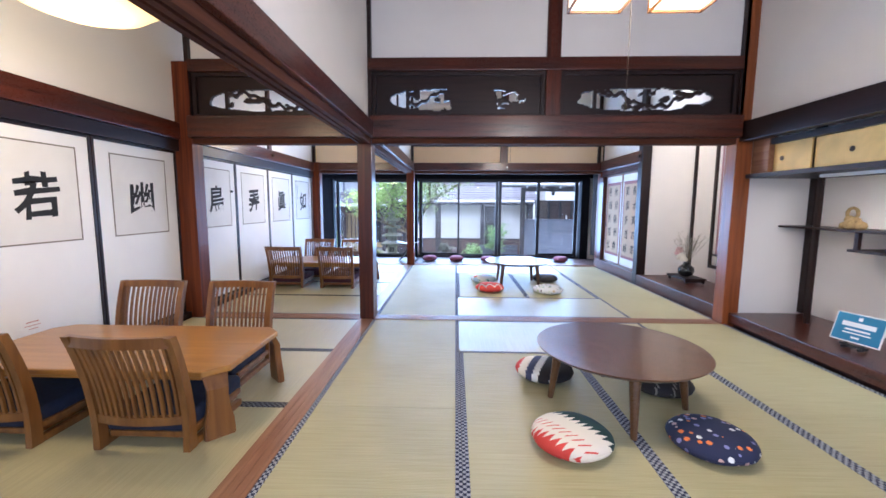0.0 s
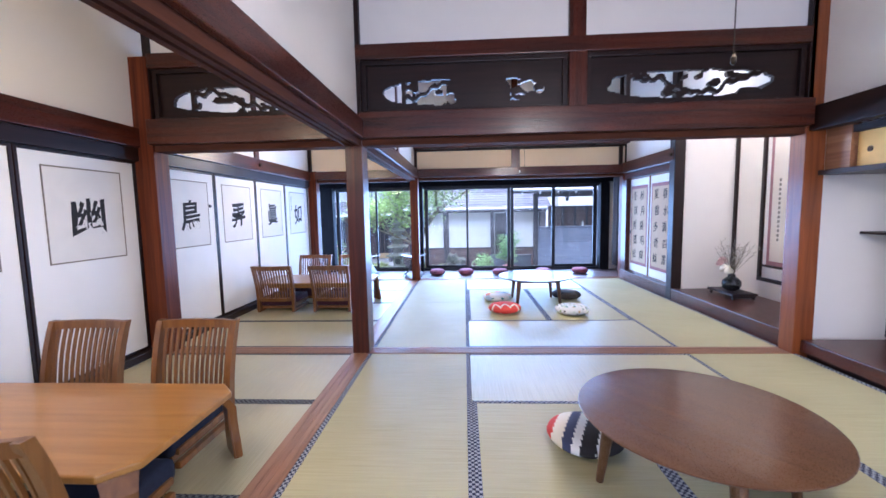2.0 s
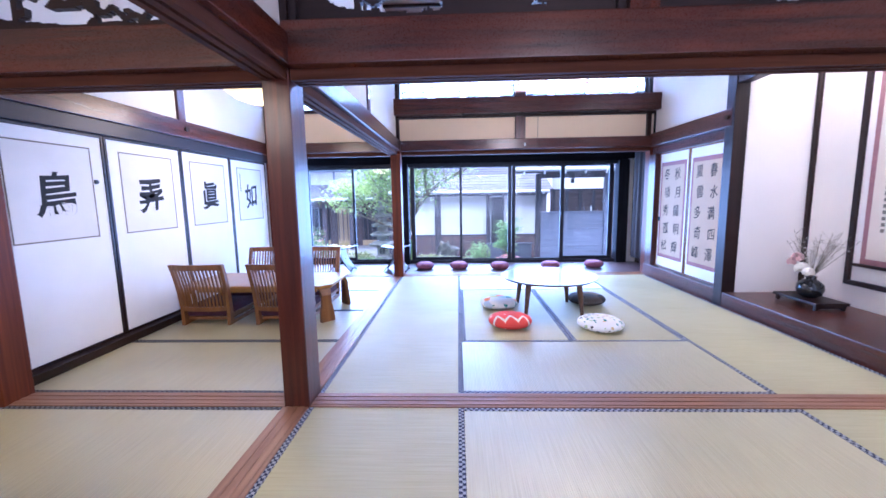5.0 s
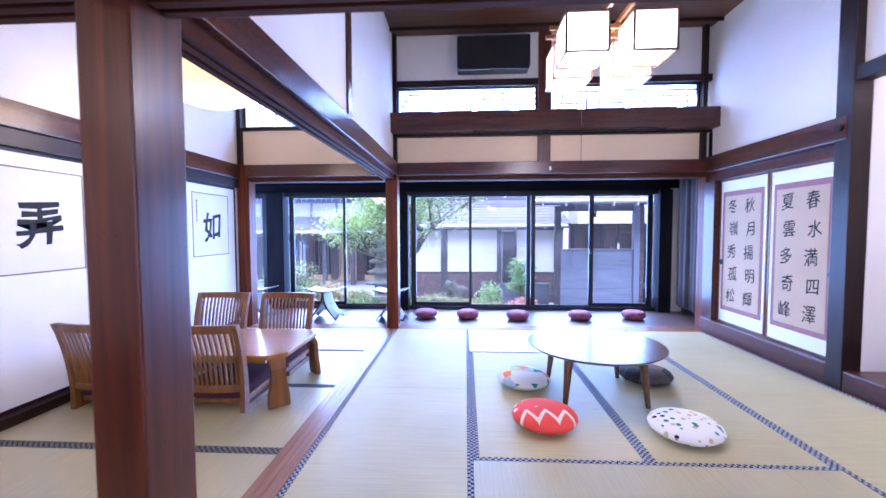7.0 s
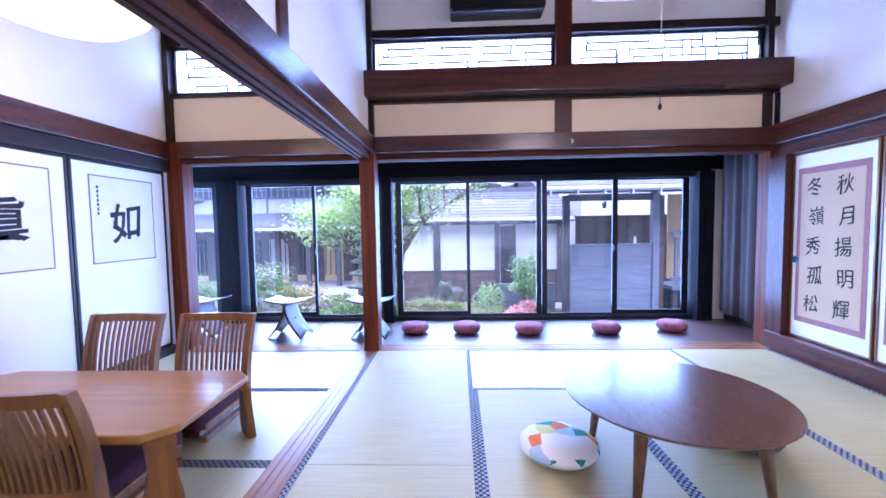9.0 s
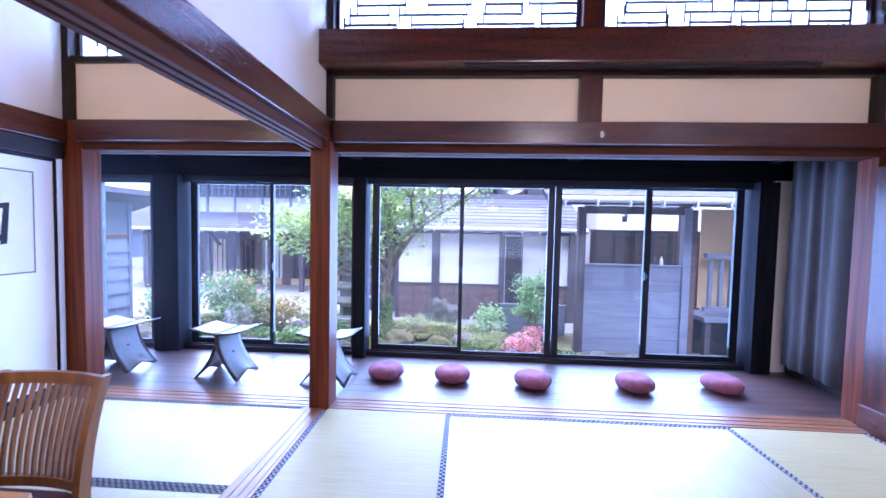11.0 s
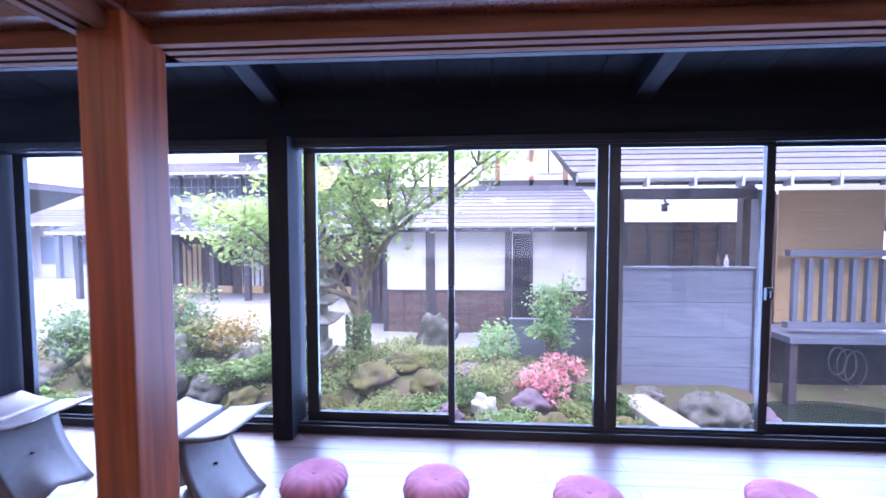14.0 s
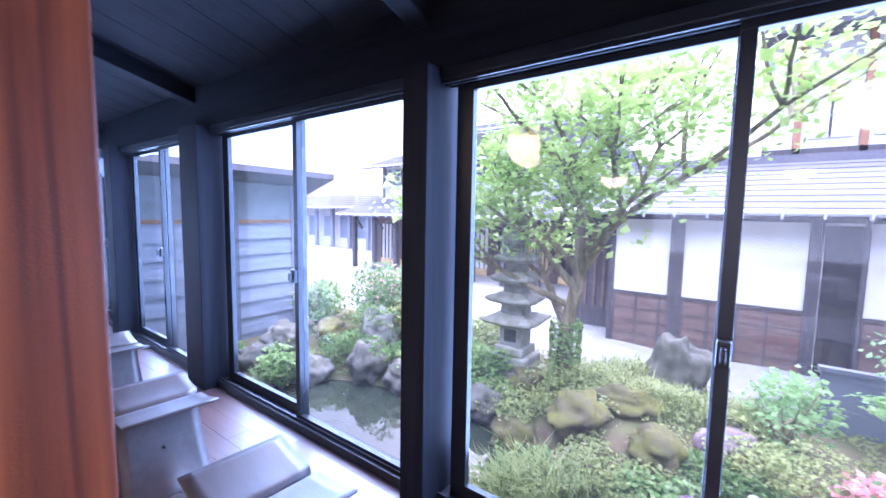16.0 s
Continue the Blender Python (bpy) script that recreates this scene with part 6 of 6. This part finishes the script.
def roof_slope(x0, x1, y0, z0, y1, z1, parent, n=7, name="roof"):
    """Lapped metal courses from the eave up, with rafter ends and a gutter."""
    L = math.hypot(y1 - y0, z1 - z0)
    ang = math.degrees(math.atan2(z1 - z0, y1 - y0))
    base = part(name, box(nb(), x0, x1, 0, L, -0.06, 0, 0, pose(0, y0, z0, ang, 0, 0)), ODARK, parent)
    for k in range(n):
        a, b = L * k / n, L * (k + 1) / n + 0.02
        part("roof_course", box(nb(), x0 - 0.02, x1 + 0.02, a, b, 0.002, 0.018, 0, pose(0, y0, z0, ang, 0, 0) @ Matrix(((1, 0, 0, 0), (0, 1, 0, 0), (0, -0.05, 1, 0.05 * a + 0.02), (0, 0, 0, 1)))), ROOFM, base)
    part("fascia", bx(x0, x1, y0 - 0.03, y0, z0 - 0.10, z0 - 0.005), ODARK, parent)
    g = part("gutter", tube(nb(), (x0, y0 - 0.07, z0 - 0.03), (x1, y0 - 0.07, z0 - 0.03), 0.045, n=10), GUTTER, parent)
    k = x0 + 0.2
    while k < x1:
        part("gutter_bracket", bx(k, k + 0.025, y0 - 0.12, y0 - 0.02, z0 - 0.12, z0 + 0.012), GUTTER, parent)
        k += 0.42
    return base


hb = empty("storehouse", "white-plastered storehouse with dark posts and low metal roof", "building")
Y = 14.9
part("wall", bx(-1.68, 2.85, Y, Y + 2.2, -1.05, 1.3), OWALL, hb)
for a, b in ((-1.70, -1.62), (-0.78, -0.58), (0.90, 1.04), (2.60, 2.84)):
    part("post", bx(a, b, Y - 0.05, Y, -1.05, 1.3), ODARK, hb)
part("head_beam", bx(-1.70, 2.85, Y - 0.06, Y, 1.14, 1.3), ODARK, hb)
for a, b in ((-1.62, -0.78), (-0.58, 0.90), (1.45, 2.60)):
    d = part("dado", bx(a, b, Y - 0.03, Y, -1.05, -0.12), OBROWN, hb)
    part("dado_cap", bx(a, b, Y - 0.05, Y - 0.03, -0.15, -0.1), ODARK, d)
    q = a
    while q < b - 0.05:
        part("batten", bx(q, q + 0.03, Y - 0.045, Y - 0.03, -1.05, -0.15), ODARK, d)
        q += 0.36
    for zz in (-0.85, -0.62, -0.40):
        part("lap", bx(a, b, Y - 0.037, Y - 0.03, zz, zz + 0.02), ODARK, d)
# dark sheet on the wall paints the shade inside the doorway
part("doorway", bx(1.06, 1.42, Y - 0.02, Y, -1.0, 1.1), PAINTED_SHADE, hb)
part("downpipe", tube(nb(), (1.44, Y - 0.1, -0.9), (1.44, Y - 0.1, 1.2), 0.035, n=10), ODARK, hb)
roof_slope(-2.6, 2.95, 14.52, 1.30, 16.6, 2.15, hb, 9)
part("ridge", bx(-2.6, 2.95, 16.5, 16.8, 2.12, 2.28), ROOFM, hb)
part("end_bay", bx(3.36, 6.6, 15.2, 16.4, -1.05, 2.3), OWALL, hb)
lf_ = empty("low_fence", "low blue-grey boarded garden fence beside the gatehouse", "fence")
for k in range(3):
    part("board", bx(0.72, 1.85, 12.0, 12.04, -1.0 + k * 0.30, -0.705 + k * 0.30, bevel=0.004), OGREY, lf_)
part("cap", bx(0.70, 1.86, 11.98, 12.06, -0.10, -0.06), OGREY, lf_)
for x in (0.74, 1.76):
    part("post", bx(x, x + 0.08, 12.04, 12.12, -1.1, -0.10), ODARK, lf_)
part("rear_bay", bx(-2.6, -1.70, 15.6, 16.6, -1.05, 1.3), ODARK, hb)
for k in range(5):
    part("bay_slat", bx(-2.5 + k * 0.17, -2.45 + k * 0.17, 15.56, 15.6, -0.6, 0.9), OBROWN, hb)

gt_ = empty("gatehouse", "grey-boarded gatehouse with a lattice window and metal roof", "building")
GY = 11.05
for k, (a, b) in enumerate(((-0.72, -0.38), (-0.375, -0.04), (-0.035, 0.36), (0.365, 0.74))):
    part("wall_board", bx(1.86, 3.30, GY, GY + 0.05, a, b, bevel=0.004), OGREY, gt_)
part("counter_cap", bx(1.86, 3.30, GY - 0.03, GY + 0.09, 0.742, 0.765, bevel=0.004), OGREY, gt_)
part("window_rail", bx(1.86, 3.30, GY - 0.01, GY + 0.05, 1.52, 1.64), ODARK, gt_)
fence = part("rear_fence", bx(2.52, 4.66, 12.9, 12.95, -1.0, 1.26), OBROWN, gt_, "dark brown board fence behind the counter")
for k in range(6):
    part("fence_post", bx(2.56 + k * 0.36, 2.63 + k * 0.36, 12.86, 12.9, -1.0, 1.26), ODARK, fence)
part("fence_cap", bx(2.50, 4.66, 12.84, 12.99, 1.26, 1.30), ODARK, fence)
for k, (x, c) in enumerate(((2.93, OBROWN), (3.02, SCREEN))):
    part("bottle", lathe(nb(), [(0.022, 0), (0.024, 0.07), (0.010, 0.10), (0.010, 0.13)], 10, (x, GY + 0.03, 0.765)), c, gt_)
part("inner_post", bx(3.72, 3.86, 11.9, 12.02, -0.9, 1.9), ODARK, gt_)
part("door_edge", bx(3.44, 3.52, GY + 0.02, GY + 0.07, -0.8, 1.6), OBROWN, gt_)
for x in (1.76, 3.30):
    part("post", bx(x, x + 0.11, GY - 0.04, GY + 0.08, -0.8, 1.62), OGREY if x > 3 else ODARK, gt_)
part("side_wall", bx(4.68, 5.4, 12.6, 12.7, -0.9, 1.7), OBROWN, gt_)
roof_slope(1.15, 5.6, 10.35, 1.70, 12.4, 2.62, gt_, 10)
ln = part("hanging_lantern", lathe(nb(), [(0.03, 0), (0.05, 0.01), (0.045, 0.09), (0.085, 0.10), (0.02, 0.15), (0.008, 0.2)], 6, (2.96, 12.4, 1.44)), BLACKM, gt_, "small dark hanging lantern")
part("lantern_cord", tube(nb(), (2.96, 12.4, 1.64), (2.96, 12.4, 2.58), 0.006, n=6), BLACKM, ln)
pr = empty("porch_railing", "dark wooden porch railing before a bamboo blind", "railing")
part("top_rail", bx(3.60, 4.80, 10.95, 11.03, 0.89, 0.96), OGREY, pr)
part("bottom_rail", bx(3.60, 4.80, 10.95, 11.03, 0.10, 0.17), OGREY, pr)
for k in range(8):
    part("baluster", bx(3.66 + k * 0.15, 3.71 + k * 0.15, 10.965, 11.015, 0.17, 0.86), OGREY, pr)
part("deck", bx(3.55, 4.82, 10.85, 11.5, -0.04, 0.03, bevel=0.006), OGREY, pr)
for x in (3.6, 4.75):
    part("deck_post", bx(x, x + 0.08, 10.90, 10.98, -1.1, -0.04), ODARK, pr)
# added dark sheet for the shade under the deck, no wall stands there
part("under_shade", bx(3.45, 4.90, 11.2, 11.25, -1.2, -0.04), PAINTED_SHADE, pr)
hs_ = empty("garden_hose", "coiled grey hose hanging below the porch deck", "hose")
bm = nb()
for j in range(3):
    for i in range(18):
        a, b = (math.radians(20 * i), math.radians(20 * i + 20))
        r = 0.15 + 0.02 * j
        tube(bm, (4.05 + j * 0.12 + r * 0.6 * math.cos(a), 10.86 + 0.03 * j, -0.22 - 0.05 * j + r * math.sin(a)), (4.05 + j * 0.12 + r * 0.6 * math.cos(b), 10.86 + 0.03 * j, -0.22 - 0.05 * j + r * math.sin(b)), 0.007, n=6)
part("coil", bm, ODARK, hs_)
part("hook", bx(4.0, 4.4, 10.865, 10.885, -0.06, -0.035), BLACKM, hs_)
bl = tagged(part("bamboo_blind", bx(3.62, 4.74, 11.16, 11.18, 0.12, 1.62), BLIND), "yellow bamboo blind hanging behind the railing", "blind")
wg = empty("house_wing", "white-walled wing of the house with a grey base", "building")
part("wall", bx(4.85, 5.0, 8.9, 10.9, 0.15, 2.4), OWALL, wg)
part("base", bx(4.83, 5.0, 8.9, 10.9, -0.9, 0.15), OGREY, wg)
part("rail", bx(4.82, 4.85, 8.9, 10.9, 0.75, 0.83), ODARK, wg)
part("corner_post", bx(4.8, 5.0, 10.9, 11.02, -0.9, 2.4), ODARK, wg)

SHEDM = wood("blue_grey_clapboard", (0.30, 0.335, 0.41), (0.23, 0.255, 0.32), "y", 0.6, 0, rand=0.1)
sd_ = empty("garden_shed", "blue-grey clapboarded shed with a pale upper band", "building")
SX = -5.25
part("core", bx(SX - 2.2, SX - 0.03, 8.9, 10.95, -0.9, 1.66), ODARK, sd_)
for k in range(8):
    z = -0.72 + k * 0.215
    part("clapboard", box(nb(), SX - 0.03, SX, 8.9, 10.93, 0, 0.22, 0, Matrix(((1, 0, -0.14, 0.012), (0, 1, 0, 0), (0, 0, 1, z), (0, 0, 0, 1)))), SHEDM, sd_)
part("band", bx(SX - 0.03, SX - 0.01, 8.9, 10.93, 1.05, 1.6), material("grey_green_panel", (0.22, 0.25, 0.28), 0.7), sd_)
part("band_rail", bx(SX - 0.03, SX + 0.01, 8.9, 10.95, 1.0, 1.05), wood("orange_rail", (0.30, 0.16, 0.08), (0.2, 0.1, 0.05), "y", 0.6, 0), sd_)
for y in (9.3, 10.05, 10.88):
    part("batten", bx(SX - 0.02, SX + 0.02, y, y + 0.05, -0.8, 1.66), OGREY, sd_)
rs = part("roof", box(nb(), 0, 2.6, 8.5, 11.4, 0, 0.06, 0, pose(SX + 0.35, 0, 1.66, 0, 18, 180) @ Matrix.Translation((0, -19.9, 0))), ROOFM, sd_)
for k in range(9):
    part("roof_course", box(nb(), k * 0.28, k * 0.28 + 0.27, 8.48, 11.42, 0.06, 0.085, 0, pose(SX + 0.35, 0, 1.66, 0, 18, 180) @ Matrix.Translation((0, -19.9, 0))), ROOFM, sd_)

inn = empty("inn_building", "two-storey timber inn with a veranda and long grey roofs", "building")
YB = 18.6
part("lower_wall", bx(-12.6, -2.7, YB + 1.2, YB + 5, -1.05, 1.0), OBROWN, inn)
part("upper_wall", bx(-12.6, -2.7, YB + 1.6, YB + 5, 1.6, 3.3), OWALL, inn)
PALEB = material("pale_grey_panel", (0.50, 0.50, 0.52), 0.8, 0, 0.15, (2, 2, 2), 80, 0.1)
WINB = material("dim_blue_window", (0.16, 0.19, 0.25), 0.25, 0, 0.2, (3, 3, 3), 60, 0.03)
x = -12.4
k = 0
while x < -3:
    part("veranda_post", bx(x, x + 0.15, YB - 0.3, YB - 0.15, -1.05, 1.0), ODARK, inn)
    part("brace", box(nb(), -0.04, 0.04, -0.04, 0.04, 0, 0.62, 0, pose(x + 0.5, YB - 0.22, 0.55, 0, -48, 0)), ODARK, inn)
    # every second pane is a flat dark sheet painting the unlit room behind
    wv = part("window", bx(x + 0.2, x + 0.95, YB + 1.14, YB + 1.2, -0.75, 0.7), (SCREEN, PAINTED_SHADE, BLIND, PAINTED_SHADE)[k % 4], inn)
    for q in range(4):
        part("window_bar", bx(x + 0.24 + q * 0.2, x + 0.27 + q * 0.2, YB + 1.1, YB + 1.14, -0.75, 0.7), OBROWN, wv)
    part("lower_panel", bx(x + 0.2, x + 0.95, YB + 1.12, YB + 1.18, -1.0, -0.76), BLIND, inn)
    part("upper_panel", bx(x + 0.06, x + 1.08, YB + 1.5, YB + 1.58, 1.72, 2.34), PALEB, inn)
    wu = part("upper_window", bx(x + 0.08, x + 1.06, YB + 1.55, YB + 1.6, 2.42, 3.02), WINB, inn)
    for q in range(4):
        part("window_bar", bx(x + 0.18 + q * 0.24, x + 0.205 + q * 0.24, YB + 1.52, YB + 1.55, 2.42, 3.02), PALEB, wu)
    part("window_rail", bx(x + 0.08, x + 1.06, YB + 1.52, YB + 1.55, 2.70, 2.73), PALEB, wu)
    part("upper_post", bx(x - 0.02, x + 0.06, YB + 1.45, YB + 1.6, 1.6, 3.3), OGREY, inn)
    x += 1.12
    k += 1
part("upper_rail", bx(-12.6, -2.7, YB + 1.46, YB + 1.6, 2.34, 2.42), OGREY, inn)
roof_slope(-12.8, -2.5, YB - 0.7, 1.12, YB + 1.5, 1.74, inn, 8)
roof_slope(-13.0, -2.5, YB + 0.8, 3.10, YB + 3.2, 3.85, inn, 8, "upper_roof")
part("attic_wall", bx(-9.2, -3.4, YB + 3.6, YB + 5, 3.6, 4.6), PALEB, inn)
roof_slope(-9.8, -3.0, YB + 2.9, 4.55, YB + 5.2, 5.3, inn, 8, "attic_roof")
an = empty("far_annex", "low pale wooden annex far behind the garden", "building")
part("wall", bx(-24, -13.4, 24, 27, -1.05, 1.6), PALEB, an)
for k in range(7):
    part("post", bx(-23.6 + k * 1.6, -23.4 + k * 1.6, 23.5, 23.7, -1.05, 1.4), OGREY, an)
    part("window", bx(-23.2 + k * 1.6, -22.2 + k * 1.6, 23.94, 24, -0.4, 0.9), WINB, an)
roof_slope(-24.4, -13.0, 23.0, 1.45, 26.0, 2.3, an, 6)

hl = empty("tall_building", "pale tall building with orange-brown posts behind the storehouse", "building")
part("wall", bx(0.5, 9, 21, 24, -1.05, 6.5), OWALL, hl)
for k in range(2, 9):
    part("post", bx(-1.3 + k * 1.2, -1.15 + k * 1.2, 20.9, 21, 1.5, 6.5), SILLY, hl)
    wq = part("window", bx(-1.05 + k * 1.2, -0.2 + k * 1.2, 20.95, 21, 3.2, 4.5), SCREEN, hl)
    part("window_bar", bx(-0.65 + k * 1.2, -0.6 + k * 1.2, 20.92, 20.95, 3.2, 4.5), ODARK, wq)
part("band", bx(0.5, 9, 20.9, 21, 2.7, 2.95), ODARK, hl)
part("eave", bx(0.3, 9.3, 20.2, 21.2, 5.6, 5.8), ROOFM, hl)
